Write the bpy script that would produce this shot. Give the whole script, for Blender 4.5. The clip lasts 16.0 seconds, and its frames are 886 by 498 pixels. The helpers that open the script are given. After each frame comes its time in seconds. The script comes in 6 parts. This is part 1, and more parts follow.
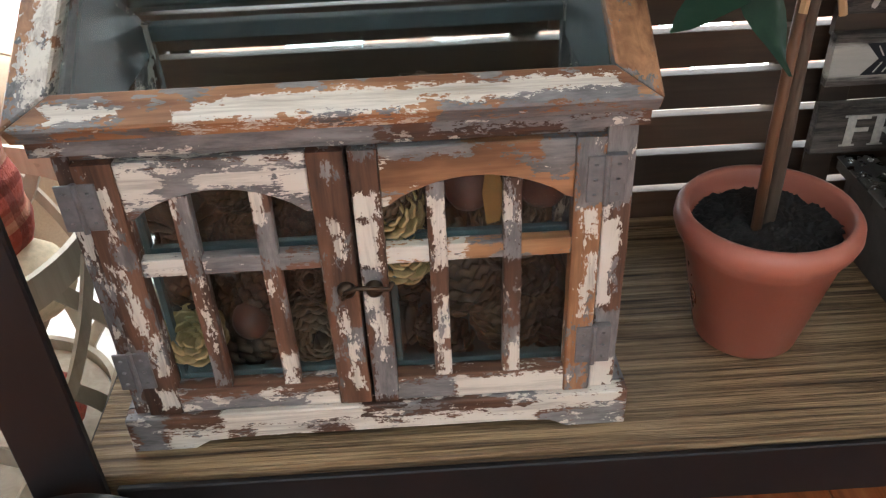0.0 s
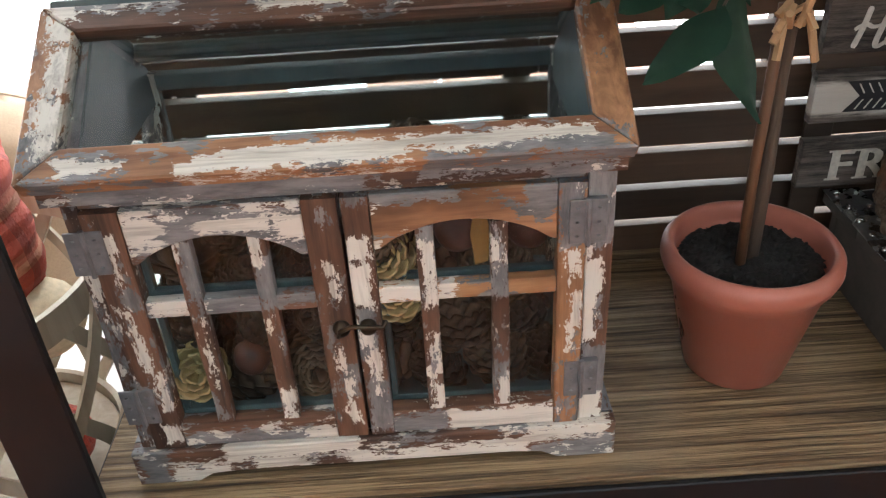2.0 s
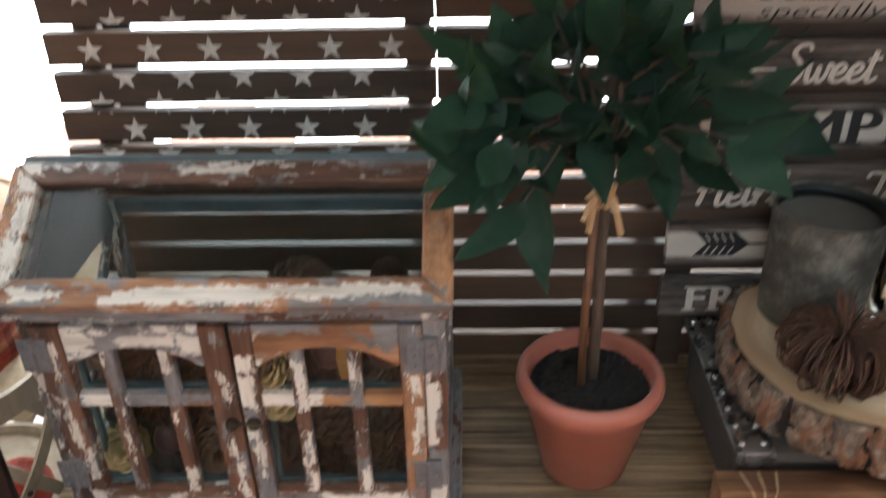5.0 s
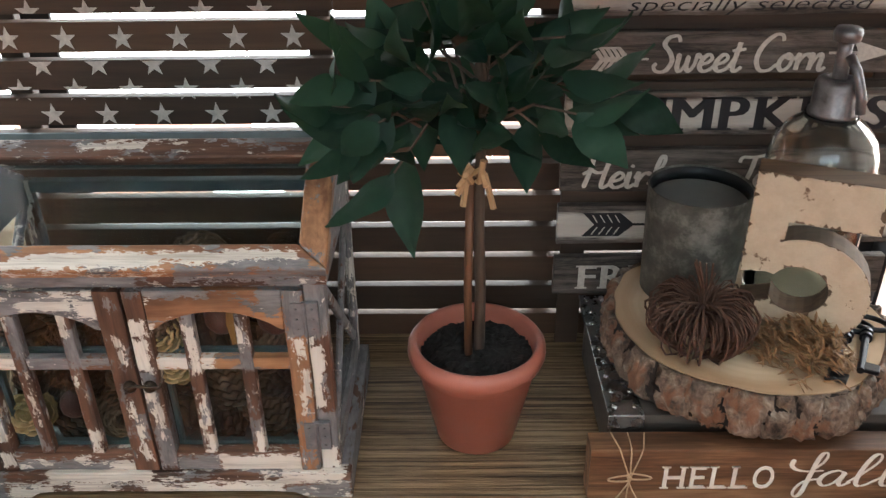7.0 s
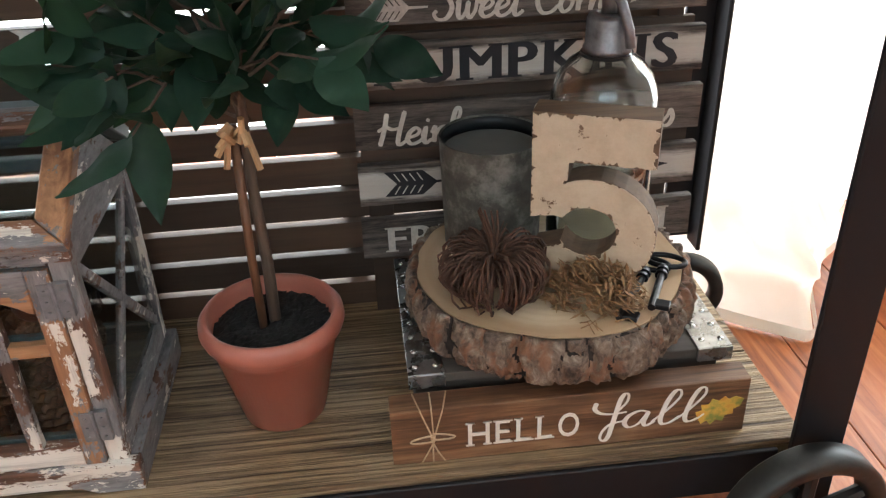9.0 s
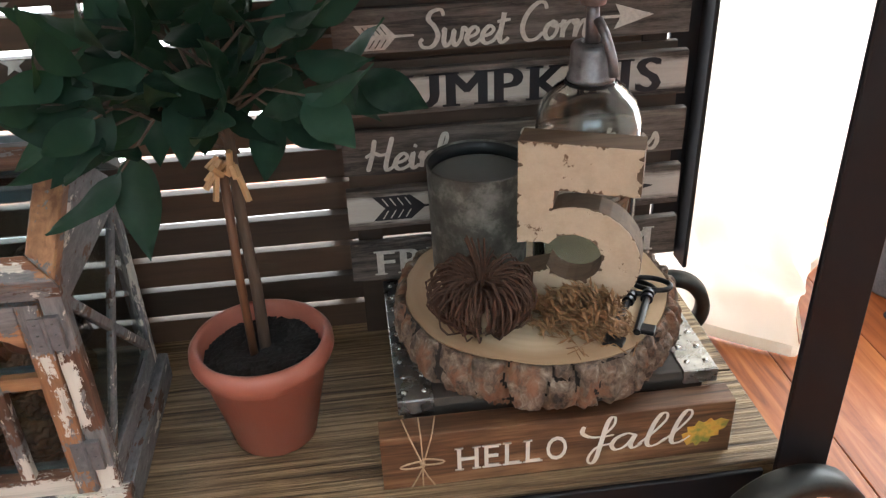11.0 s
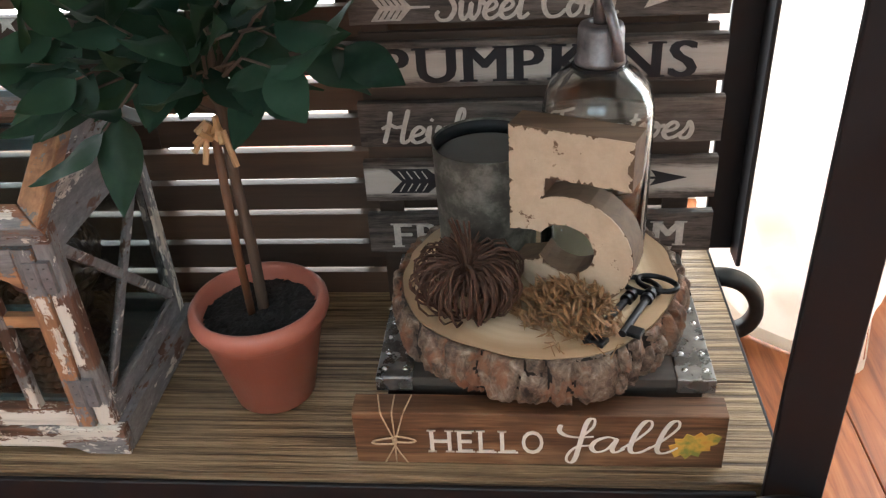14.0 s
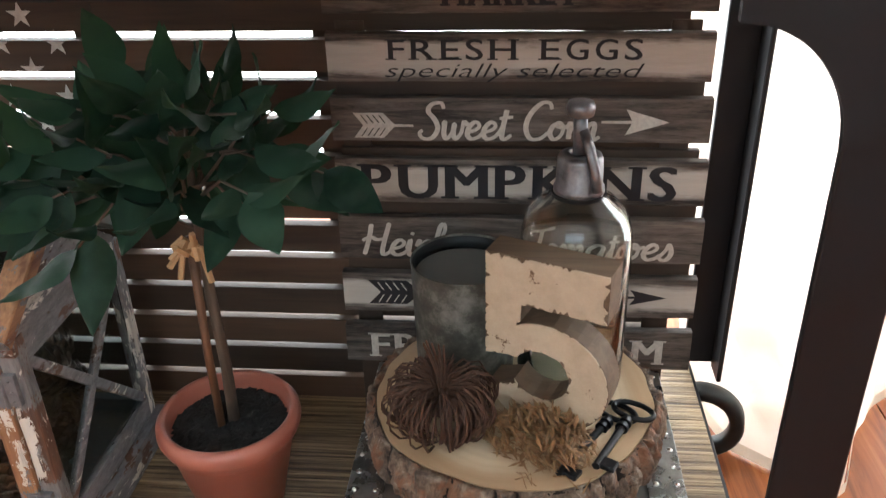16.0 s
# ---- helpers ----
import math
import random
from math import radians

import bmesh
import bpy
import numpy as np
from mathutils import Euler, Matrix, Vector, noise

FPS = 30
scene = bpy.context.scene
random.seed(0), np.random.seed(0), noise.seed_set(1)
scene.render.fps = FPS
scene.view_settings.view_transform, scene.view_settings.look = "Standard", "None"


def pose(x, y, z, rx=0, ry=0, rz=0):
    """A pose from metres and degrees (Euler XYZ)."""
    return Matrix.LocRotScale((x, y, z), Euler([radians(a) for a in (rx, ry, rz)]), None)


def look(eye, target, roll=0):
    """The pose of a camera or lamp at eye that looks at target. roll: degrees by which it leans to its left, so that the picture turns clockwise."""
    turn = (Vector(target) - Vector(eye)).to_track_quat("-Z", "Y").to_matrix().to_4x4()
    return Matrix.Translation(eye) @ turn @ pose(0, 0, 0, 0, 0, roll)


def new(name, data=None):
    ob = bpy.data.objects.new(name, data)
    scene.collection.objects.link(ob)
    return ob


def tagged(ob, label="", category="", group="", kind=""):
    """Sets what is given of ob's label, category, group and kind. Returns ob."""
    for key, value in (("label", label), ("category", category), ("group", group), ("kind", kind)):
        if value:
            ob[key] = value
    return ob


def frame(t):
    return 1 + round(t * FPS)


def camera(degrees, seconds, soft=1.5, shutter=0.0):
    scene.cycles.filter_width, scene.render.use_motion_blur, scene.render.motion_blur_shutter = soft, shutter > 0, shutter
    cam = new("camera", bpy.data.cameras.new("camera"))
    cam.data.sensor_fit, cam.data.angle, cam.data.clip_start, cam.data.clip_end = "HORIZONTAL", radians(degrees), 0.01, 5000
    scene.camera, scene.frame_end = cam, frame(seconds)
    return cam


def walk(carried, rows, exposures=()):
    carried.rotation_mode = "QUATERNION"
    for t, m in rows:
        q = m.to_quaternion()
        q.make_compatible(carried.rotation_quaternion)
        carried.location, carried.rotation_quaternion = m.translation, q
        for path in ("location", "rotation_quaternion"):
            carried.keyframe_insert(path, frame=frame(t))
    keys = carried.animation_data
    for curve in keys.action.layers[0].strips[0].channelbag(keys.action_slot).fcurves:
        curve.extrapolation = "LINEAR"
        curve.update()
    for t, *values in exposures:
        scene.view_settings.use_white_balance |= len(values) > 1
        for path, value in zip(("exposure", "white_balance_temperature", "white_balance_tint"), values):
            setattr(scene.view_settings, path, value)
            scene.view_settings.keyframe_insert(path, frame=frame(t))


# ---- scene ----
cam = camera(55.7, 16.0, soft=1.25, shutter=0.42)
PATH = [
    (0, (0.066, 0.144, 0.406), (0.102, 1.789, -0.731), -2.6),
    (0.5, (0.07, 0.145, 0.407), (0.09, 1.794, -0.724), -3.3),
    (1, (0.076, 0.139, 0.417), (0.096, 1.798, -0.7), -3.7),
    (1.5, (0.076, 0.135, 0.428), (0.089, 1.805, -0.672), -3.9),
    (2, (0.079, 0.132, 0.426), (0.089, 1.807, -0.667), -3.6),
    (2.5, (0.082, 0.134, 0.429), (0.092, 1.813, -0.657), -2.9),
    (3, (0.081, 0.125, 0.441), (0.081, 1.816, -0.627), -2.2),
    (3.5, (0.089, 0.107, 0.47), (0.08, 1.814, -0.573), -2.1),
    (4, (0.09, 0.09, 0.492), (0.079, 1.79, -0.56), -2.0),
    (4.5, (0.125, 0.074, 0.502), (0.091, 1.768, -0.561), -1.6),
    (5, (0.196, 0.057, 0.54), (0.129, 1.784, -0.467), -1.5),
    (5.2, (0.215, 0.048, 0.564), (0.157, 1.811, -0.379), -0.8),
    (7.5, (0.297, 0.003, 0.52), (0.291, 1.742, -0.468), -1.3),
    (8, (0.338, 0.004, 0.506), (0.372, 1.75, -0.47), -2.1),
    (8.5, (0.374, 0.009, 0.498), (0.493, 1.742, -0.493), -2.3),
    (9, (0.384, 0.014, 0.497), (0.546, 1.733, -0.512), -2.1),
    (11.3, (0.391, 0.017, 0.529), (0.572, 1.738, -0.474), -2.3),
    (11.5, (0.4, 0.013, 0.563), (0.562, 1.746, -0.423), -2.6),
    (12, (0.407, 0.005, 0.579), (0.526, 1.762, -0.368), -2.6),
    (12.5, (0.443, 0.027, 0.569), (0.434, 1.768, -0.415), -3.0),
    (13, (0.523, 0.049, 0.543), (0.304, 1.741, -0.501), -4.9),
    (13.5, (0.523, 0.046, 0.527), (0.298, 1.727, -0.532), -4.1),
    (14, (0.522, 0.032, 0.519), (0.333, 1.712, -0.549), -3.8),
    (14.5, (0.519, 0.04, 0.523), (0.36, 1.725, -0.543), -3.3),
    (15, (0.521, 0.052, 0.536), (0.367, 1.762, -0.49), -2.2),
    (15.5, (0.529, 0.056, 0.542), (0.36, 1.791, -0.439), -1.5),
    (16, (0.534, 0.059, 0.555), (0.362, 1.818, -0.381), -1.5),
]
walk(cam, [(t, look(eye, target, roll)) for t, eye, target, roll in PATH])

# ---- world and light ----
FLOOR = -0.100
world = bpy.data.worlds.new("sky")
scene.world = world
world.use_nodes = True
wn = world.node_tree.nodes
sky = wn.new("ShaderNodeTexSky")
sky.sky_type, sky.sun_disc = "NISHITA", False
sky.sun_elevation, sky.sun_rotation = radians(38), radians(20)
wn["Background"].inputs["Strength"].default_value = 0.12
world.node_tree.links.new(sky.outputs[0], wn["Background"].inputs["Color"])
sun_data = bpy.data.lights.new("sun", "SUN")
sun_data.energy, sun_data.angle, sun_data.color = 1.2, radians(10), (1.0, 0.95, 0.88)
sun_lamp = new("sun", sun_data)
sun_lamp.matrix_world = look((2.2, 5.0, 4.6), (0.9, 0.9, 0.0))
# second value: strength of the fill panel added behind the camera
WINDOW_GLOW, ROOM_FILL = 10.5, 4.6


# ---- materials ----
class Nodes:
    """Small wrapper to write node materials briefly."""

    def __init__(self, name):
        self.m = bpy.data.materials.new(name)
        self.m.use_nodes = True
        self.t = self.m.node_tree
        self.b = self.t.nodes["Principled BSDF"]
        self.out = self.t.nodes["Material Output"]

    def n(self, kind, **kw):
        node = self.t.nodes.new("ShaderNode" + kind)
        for key, value in kw.items():
            if key in node.inputs:
                self.put(node.inputs[key], value)
        return node

    def put(self, socket, value):
        if isinstance(value, bpy.types.NodeSocket):
            self.t.links.new(value, socket)
        else:
            if socket.type == "RGBA" and len(value) == 3:
                value = (*value, 1)
            socket.default_value = value

    def set(self, **kw):
        for key, value in kw.items():
            self.put(self.b.inputs[key.replace("_", " ")], value)
        return self

    def coords(self, scale=(1, 1, 1), shift=True, kind="Object"):
        """Object coordinates, shifted by a random step for each object, stretched."""
        c = self.n("TexCoord").outputs[kind]
        if shift:
            info = self.n("ObjectInfo")
            mul = self.n("VectorMath")
            mul.operation = "SCALE"
            comb = self.n("CombineXYZ")
            for i, k in enumerate((3.1, 5.7, 4.3)):
                mm = self.n("Math")
                mm.operation = "MULTIPLY"
                self.put(mm.inputs[0], info.outputs["Random"])
                mm.inputs[1].default_value = k
                self.put(comb.inputs[i], mm.outputs[0])
            add = self.n("VectorMath")
            add.operation = "ADD"
            self.put(add.inputs[0], c)
            self.put(add.inputs[1], comb.outputs[0])
            c = add.outputs[0]
        mp = self.n("Mapping")
        mp.inputs["Scale"].default_value = scale
        self.put(mp.inputs["Vector"], c)
        return mp.outputs[0]

    def noise(self, vec, scale, detail=4, rough=0.55, distort=0.0):
        return self.n("TexNoise", Vector=vec, Scale=scale, Detail=detail, Roughness=rough, Distortion=distort).outputs["Fac"]

    def ramp(self, fac, stops, sharp=False):
        r = self.n("ValToRGB")
        e = r.color_ramp.elements
        while len(e) < len(stops):
            e.new(0.5)
        for el, (p, c) in zip(e, stops):
            el.position = p
            el.color = (c, c, c, 1) if isinstance(c, (int, float)) else (*c, 1)
        if sharp:
            r.color_ramp.interpolation = "CONSTANT"
        self.put(r.inputs[0], fac)
        return r.outputs[0]

    def mix(self, fac, a, b, blend="MIX"):
        x = self.n("Mix")
        x.data_type, x.blend_type = "RGBA", blend
        self.put(x.inputs[0], fac)
        self.put(x.inputs[6], a)
        self.put(x.inputs[7], b)
        return x.outputs[2]

    def math(self, op, a, b=0.0):
        x = self.n("Math")
        x.operation = op
        self.put(x.inputs[0], a)
        self.put(x.inputs[1], b)
        return x.outputs[0]

    def bump(self, height, strength=0.3, distance=0.002):
        b = self.n("Bump", Height=height, Strength=strength, Distance=distance)
        self.put(self.b.inputs["Normal"], b.outputs[0])
        return self


def stretch(axis, along, across):
    return tuple(along if i == axis else across for i in range(3))


def wood(name, dark, light, axis, rough=0.6, grain=90, bump=0.35, distance=0.0012, vary=0.25):
    """Plain wood with its grain along one axis."""
    k = Nodes(name)
    v = k.coords(stretch(axis, 0.06, 1.0))
    fine = k.noise(v, grain, 6, 0.65, 0.6)
    big = k.noise(k.coords(stretch(axis, 0.25, 1.0)), 9, 3)
    col = k.mix(k.ramp(fine, [(0.3, 0.0), (0.72, 1.0)]), dark, light)
    col = k.mix(k.ramp(big, [(0.35, 0.0), (0.7, vary * 2)]), col, tuple(c * 0.45 for c in dark))
    rnd = k.n("ObjectInfo").outputs["Random"]
    col = k.mix(k.math("MULTIPLY", rnd, vary), col, tuple(min(1, c * 1.5) for c in light))
    k.set(Base_Color=col, Roughness=rough)
    k.bump(fine, bump, distance)
    return k.m


def chipped(name, axis, white=0.5, grey=0.5, wood_dark=(0.085, 0.039, 0.023), wood_light=(0.225, 0.110, 0.060)):
    """Old wood with the remains of grey and white paint, chipped along the grain."""
    k = Nodes(name)
    v = k.coords(stretch(axis, 0.05, 1.0))
    fine = k.noise(v, 110, 6, 0.65, 0.5)
    base = k.mix(k.ramp(fine, [(0.3, 0.0), (0.7, 1.0)]), wood_dark, wood_light)
    tone = k.noise(k.coords(stretch(axis, 0.3, 1.0)), 14, 3)
    base = k.mix(k.ramp(tone, [(0.38, 0.0), (0.60, 0.8)]), base, tuple(c * 0.40 for c in wood_dark))
    edge = k.noise(k.coords(stretch(axis, 0.30, 1.0)), 190, 6, 0.75)
    g = k.math("ADD", k.noise(k.coords(stretch(axis, 0.5, 1.0)), 24, 4, 0.65), k.math("MULTIPLY", k.math("SUBTRACT", edge, 0.5), 0.6))
    gm = k.ramp(g, [(0.0, 0.0), (1.0 - grey, 1.0)], True)
    gcol = k.mix(k.ramp(edge, [(0.4, 0.0), (0.6, 1.0)]), (0.125, 0.125, 0.13), (0.215, 0.21, 0.215))
    col = k.mix(gm, base, gcol)
    c2 = k.coords(stretch(axis, 0.32, 1.0))
    w = k.math("ADD", k.noise(c2, 27, 5, 0.66, 0.3), k.math("MULTIPLY", k.math("SUBTRACT", edge, 0.5), 0.5))
    wm = k.ramp(w, [(0.0, 0.0), (1.0 - white, 1.0)], True)
    w2 = k.math("ADD", k.noise(k.coords(stretch(axis, 0.4, 1.0)), 95, 5, 0.7), k.math("MULTIPLY", k.math("SUBTRACT", w, 0.5), 0.55))
    wm = k.math("MAXIMUM", wm, k.ramp(w2, [(0.0, 0.0), (1.04 - white, 1.0)], True))
    dirt = k.ramp(fine, [(0.35, 0.0), (0.55, 1.0)])
    wcol = k.mix(dirt, (0.42, 0.39, 0.34), (0.70, 0.66, 0.585))
    col = k.mix(wm, col, wcol)
    k.set(Base_Color=col, Roughness=k.ramp(wm, [(0.0, 0.62), (1.0, 0.5)]))
    h = k.math("ADD", k.math("MULTIPLY", fine, 0.35), k.math("ADD", k.math("MULTIPLY", wm, 0.6), k.math("MULTIPLY", gm, 0.3)))
    k.bump(h, 0.55, 0.0012)
    return k.m


TONES = {"red": ((0.048, 0.023, 0.015), (0.195, 0.094, 0.055)), "orange": ((0.160, 0.068, 0.033), (0.40, 0.200, 0.096)), "dark": ((0.040, 0.022, 0.016), (0.135, 0.070, 0.045)), "tan": ((0.24, 0.105, 0.045), (0.50, 0.265, 0.125))}


def worn(name, axis, tone, patches, flecks=0.34, along="z", wash=0.008):
    """Bare cabinet wood with the patches of white (w) and grey (g) paint that are left on it.

    Patches are spans of x and of height, or of x and the way up the roof's slope."""
    k = Nodes(name)
    dark, light = TONES[tone]
    sep = k.n("SeparateXYZ")
    k.put(sep.inputs[0], k.n("TexCoord").outputs["Object"])
    px, pv = k.math("ADD", sep.outputs[0], 0.028), sep.outputs[2]
    if along == "u":
        pv = k.math("ADD", k.math("MULTIPLY", k.math("ADD", sep.outputs[1], 0.100), 0.8406), k.math("MULTIPLY", k.math("SUBTRACT", pv, 0.2336), 0.5416))
    fine = k.noise(k.coords(stretch(axis, 0.05, 1.0)), 150, 6, 0.68, 0.5)
    streak = k.noise(k.coords(stretch(axis, 0.10, 1.0)), 60, 4, 0.6, 0.8)
    col = k.mix(k.ramp(k.math("ADD", k.math("MULTIPLY", fine, 0.5), k.math("MULTIPLY", streak, 0.5)), [(0.39, 0.0), (0.60, 1.0)]), dark, light)
    tone_n = k.noise(k.coords(stretch(axis, 0.35, 1.0)), 22, 4, 0.6)
    col = k.mix(k.ramp(tone_n, [(0.47, 0.0), (0.64, 0.75)]), col, tuple(c * 0.55 for c in dark))
    rag = k.noise(k.coords(stretch(axis, 0.34, 1.0)), 300, 5, 0.75)
    lump = k.noise(k.coords(stretch(axis, 0.45, 1.0)), 75, 4, 0.65)
    wander = k.math("ADD", k.math("MULTIPLY", k.math("SUBTRACT", rag, 0.5), 0.0190), k.math("MULTIPLY", k.math("SUBTRACT", lump, 0.5), 0.0150))
    speck = k.noise(k.coords(stretch(axis, 0.5, 1.0)), 620, 4, 0.7)
    wander = k.math("ADD", wander, k.math("ADD", k.math("MULTIPLY", k.math("SUBTRACT", fine, 0.5), wash), k.math("MULTIPLY", k.math("SUBTRACT", speck, 0.46), 0.012)))
    masks = {}
    for kind in "gw":
        near = None
        for q in patches:
            if q[0] != kind:
                continue
            dx = k.math("SUBTRACT", k.math("ABSOLUTE", k.math("SUBTRACT", px, (q[1] + q[2]) / 2)), (q[2] - q[1]) / 2)
            dv = k.math("SUBTRACT", k.math("ABSOLUTE", k.math("SUBTRACT", pv, (q[3] + q[4]) / 2)), (q[4] - q[3]) / 2)
            d = k.math("MAXIMUM", dx, dv)
            near = d if near is None else k.math("MINIMUM", near, d)
        spots = k.math("ADD", k.noise(k.coords(stretch(axis, 0.4, 1.0)), 130 if kind == "w" else 60, 6, 0.75), k.math("MULTIPLY", k.math("SUBTRACT", lump, 0.5), 0.7))
        m_ = k.math("GREATER_THAN", spots, 1.0 - flecks if kind == "w" else 0.575)
        if near is not None:
            m_ = k.math("MAXIMUM", m_, k.math("LESS_THAN", k.math("ADD", near, wander), 0.0004))
        masks[kind] = m_
    gcol = k.mix(k.ramp(k.noise(k.coords(stretch(axis, 0.2, 1.0)), 120, 5, 0.7), [(0.38, 0.0), (0.62, 1.0)]), (0.105, 0.102, 0.104), (0.235, 0.225, 0.222))
    wcol = k.mix(k.ramp(fine, [(0.33, 0.0), (0.52, 1.0)]), (0.36, 0.325, 0.28), (0.66, 0.615, 0.545))
    col = k.mix(masks["w"], k.mix(masks["g"], col, gcol), wcol)
    k.set(Base_Color=col, Roughness=k.ramp(masks["w"], [(0.0, 0.58), (1.0, 0.5)]))
    h = k.math("ADD", k.math("MULTIPLY", fine, 0.45), k.math("ADD", k.math("MULTIPLY", masks["w"], 0.6), k.math("MULTIPLY", masks["g"], 0.3)))
    k.bump(h, 0.6, 0.0012)
    return k.m


def plain(name, color, rough=0.6, metal=0.0, scale=40, spread=0.35, bump=0.1, distance=0.001, **more):
    """A paint, cloth or metal with mottling at two scales."""
    k = Nodes(name)
    a = k.noise(k.coords(), scale, 5, 0.6)
    b = k.noise(k.coords(), scale * 0.15, 2)
    col = k.mix(k.ramp(a, [(0.3, 0.0), (0.75, 1.0)]), tuple(c * (1 - spread) for c in color), tuple(min(1, c * (1 + spread * 0.6)) for c in color))
    col = k.mix(k.ramp(b, [(0.4, 0.0), (0.8, spread)]), col, tuple(c * 0.5 for c in color))
    k.set(Base_Color=col, Roughness=k.ramp(a, [(0.2, max(0.02, rough - 0.1)), (0.8, min(1, rough + 0.12))]), Metallic=metal, **more)
    k.bump(a, bump, distance)
    return k.m


def glow(name, color, strength):
    k = Nodes(name)
    e = k.n("Emission", Color=color, Strength=strength)
    k.t.links.new(e.outputs[0], k.out.inputs["Surface"])
    return k.m


M = {}
for a_i, a_n in enumerate("xyz"):
    M["chip_grey_" + a_n] = chipped("grey_chipped_paint_" + a_n, a_i, 0.385, 0.60)
# paint left on the front of the cabinet, part by part
PAINT = {}
PAINT["post_l"] = [("g", -0.122, -0.117, 0.086, 0.149), ("g", -0.12, -0.114, 0.037, 0.086), ("w", -0.119, -0.116, 0.143, 0.165), ("w", -0.123, -0.115, 0.174, 0.179)]
PAINT["stile_ll"] = [("w", -0.106, -0.098, 0.18, 0.191), ("w", -0.102, -0.1, 0.158, 0.183), ("w", -0.107, -0.102, 0.121, 0.142), ("w", -0.105, -0.099, 0.093, 0.121), ("w", -0.1, -0.093, 0.063, 0.093), ("g", -0.103, -0.093, 0.141, 0.158), ("w", -0.102, -0.093, 0.035, 0.047)]
PAINT["arch_l"] = [("g", -0.094, 0.013, 0.17, 0.208), ("w", -0.094, -0.071, 0.18, 0.205), ("w", -0.05, -0.012, 0.189, 0.199), ("w", -0.011, 0.011, 0.181, 0.199)]
PAINT["cross_l"] = [("w", -0.091, -0.067, 0.134, 0.147), ("g", -0.064, -0.011, 0.131, 0.147), ("g", -0.009, 0.009, 0.139, 0.145)]
PAINT["bar_1"] = [("g", -0.066, -0.056, 0.144, 0.184), ("w", -0.067, -0.066, 0.171, 0.182), ("w", -0.064, -0.062, 0.122, 0.133), ("w", -0.063, -0.062, 0.078, 0.116)]
PAINT["bar_2"] = [("w", -0.026, -0.021, 0.167, 0.183), ("g", -0.024, -0.014, 0.136, 0.172), ("w", -0.026, -0.023, 0.12, 0.128), ("w", -0.024, -0.017, 0.046, 0.071)]
PAINT["stile_lr"] = [("w", 0.016, 0.021, 0.14, 0.164), ("w", 0.013, 0.017, 0.085, 0.102), ("w", 0.016, 0.021, 0.043, 0.077), ("g", 0.014, 0.025, 0.062, 0.091)]
PAINT["bottom_l"] = [("g", -0.097, -0.005, 0.021, 0.04), ("w", -0.016, 0.018, 0.024, 0.039), ("w", -0.091, -0.081, 0.031, 0.036)]
PAINT["stile_rl"] = [("w", 0.027, 0.04, 0.167, 0.179), ("w", 0.028, 0.038, 0.132, 0.162), ("g", 0.026, 0.038, 0.093, 0.133), ("w", 0.029, 0.034, 0.103, 0.116), ("w", 0.033, 0.039, 0.075, 0.098), ("g", 0.03, 0.043, 0.033, 0.076), ("g", 0.03, 0.041, 0.201, 0.209)]
PAINT["arch_r"] = [("g", 0.128, 0.152, 0.189, 0.208), ("w", 0.039, 0.046, 0.195, 0.199), ("w", 0.039, 0.046, 0.171, 0.176), ("g", 0.042, 0.09, 0.201, 0.209)]
PAINT["cross_r"] = [("w", 0.04, 0.068, 0.132, 0.146), ("w", 0.078, 0.087, 0.135, 0.146), ("g", 0.088, 0.111, 0.145, 0.15)]
PAINT["bar_3"] = [("w", 0.07, 0.078, 0.13, 0.174), ("w", 0.071, 0.076, 0.077, 0.108), ("w", 0.07, 0.078, 0.044, 0.069), ("g", 0.069, 0.078, 0.173, 0.187)]
PAINT["bar_4"] = [("w", 0.108, 0.116, 0.158, 0.175), ("g", 0.108, 0.117, 0.134, 0.147), ("w", 0.11, 0.119, 0.044, 0.07), ("g", 0.109, 0.119, 0.064, 0.084)]
PAINT["stile_rr"] = [("w", 0.151, 0.159, 0.145, 0.163), ("w", 0.154, 0.16, 0.107, 0.133), ("w", 0.153, 0.158, 0.089, 0.107), ("g", 0.147, 0.162, 0.164, 0.208)]
PAINT["post_r"] = [("g", 0.16, 0.18, 0.162, 0.216), ("w", 0.16, 0.172, 0.094, 0.154), ("g", 0.163, 0.181, 0.048, 0.091), ("w", 0.161, 0.177, 0.028, 0.052), ("w", 0.159, 0.165, 0.148, 0.162)]
PAINT["bottom_r"] = [("w", 0.079, 0.162, 0.024, 0.045), ("g", 0.027, 0.078, 0.025, 0.044)]
PAINT["plinth"] = [("w", 0.012, 0.13, 0.006, 0.018), ("w", -0.066, 0.017, 0.019, 0.033), ("g", -0.125, -0.107, -0.005, 0.033), ("g", 0.149, 0.187, -0.005, 0.018), ("w", 0.128, 0.181, 0.017, 0.031), ("w", -0.105, -0.068, 0.001, 0.015), ("w", -0.05, -0.022, 0.008, 0.018)]
PAINT["header"] = [("g", -0.107, 0.041, 0.194, 0.215), ("w", -0.078, -0.052, 0.205, 0.21), ("g", 0.139, 0.16, 0.204, 0.214)]
PAINT["mould"] = [("g", -0.114, 0.042, 0.204, 0.227), ("w", -0.076, -0.05, 0.209, 0.214), ("g", 0.138, 0.174, 0.209, 0.221), ("g", 0.073, 0.177, 0.219, 0.223)]
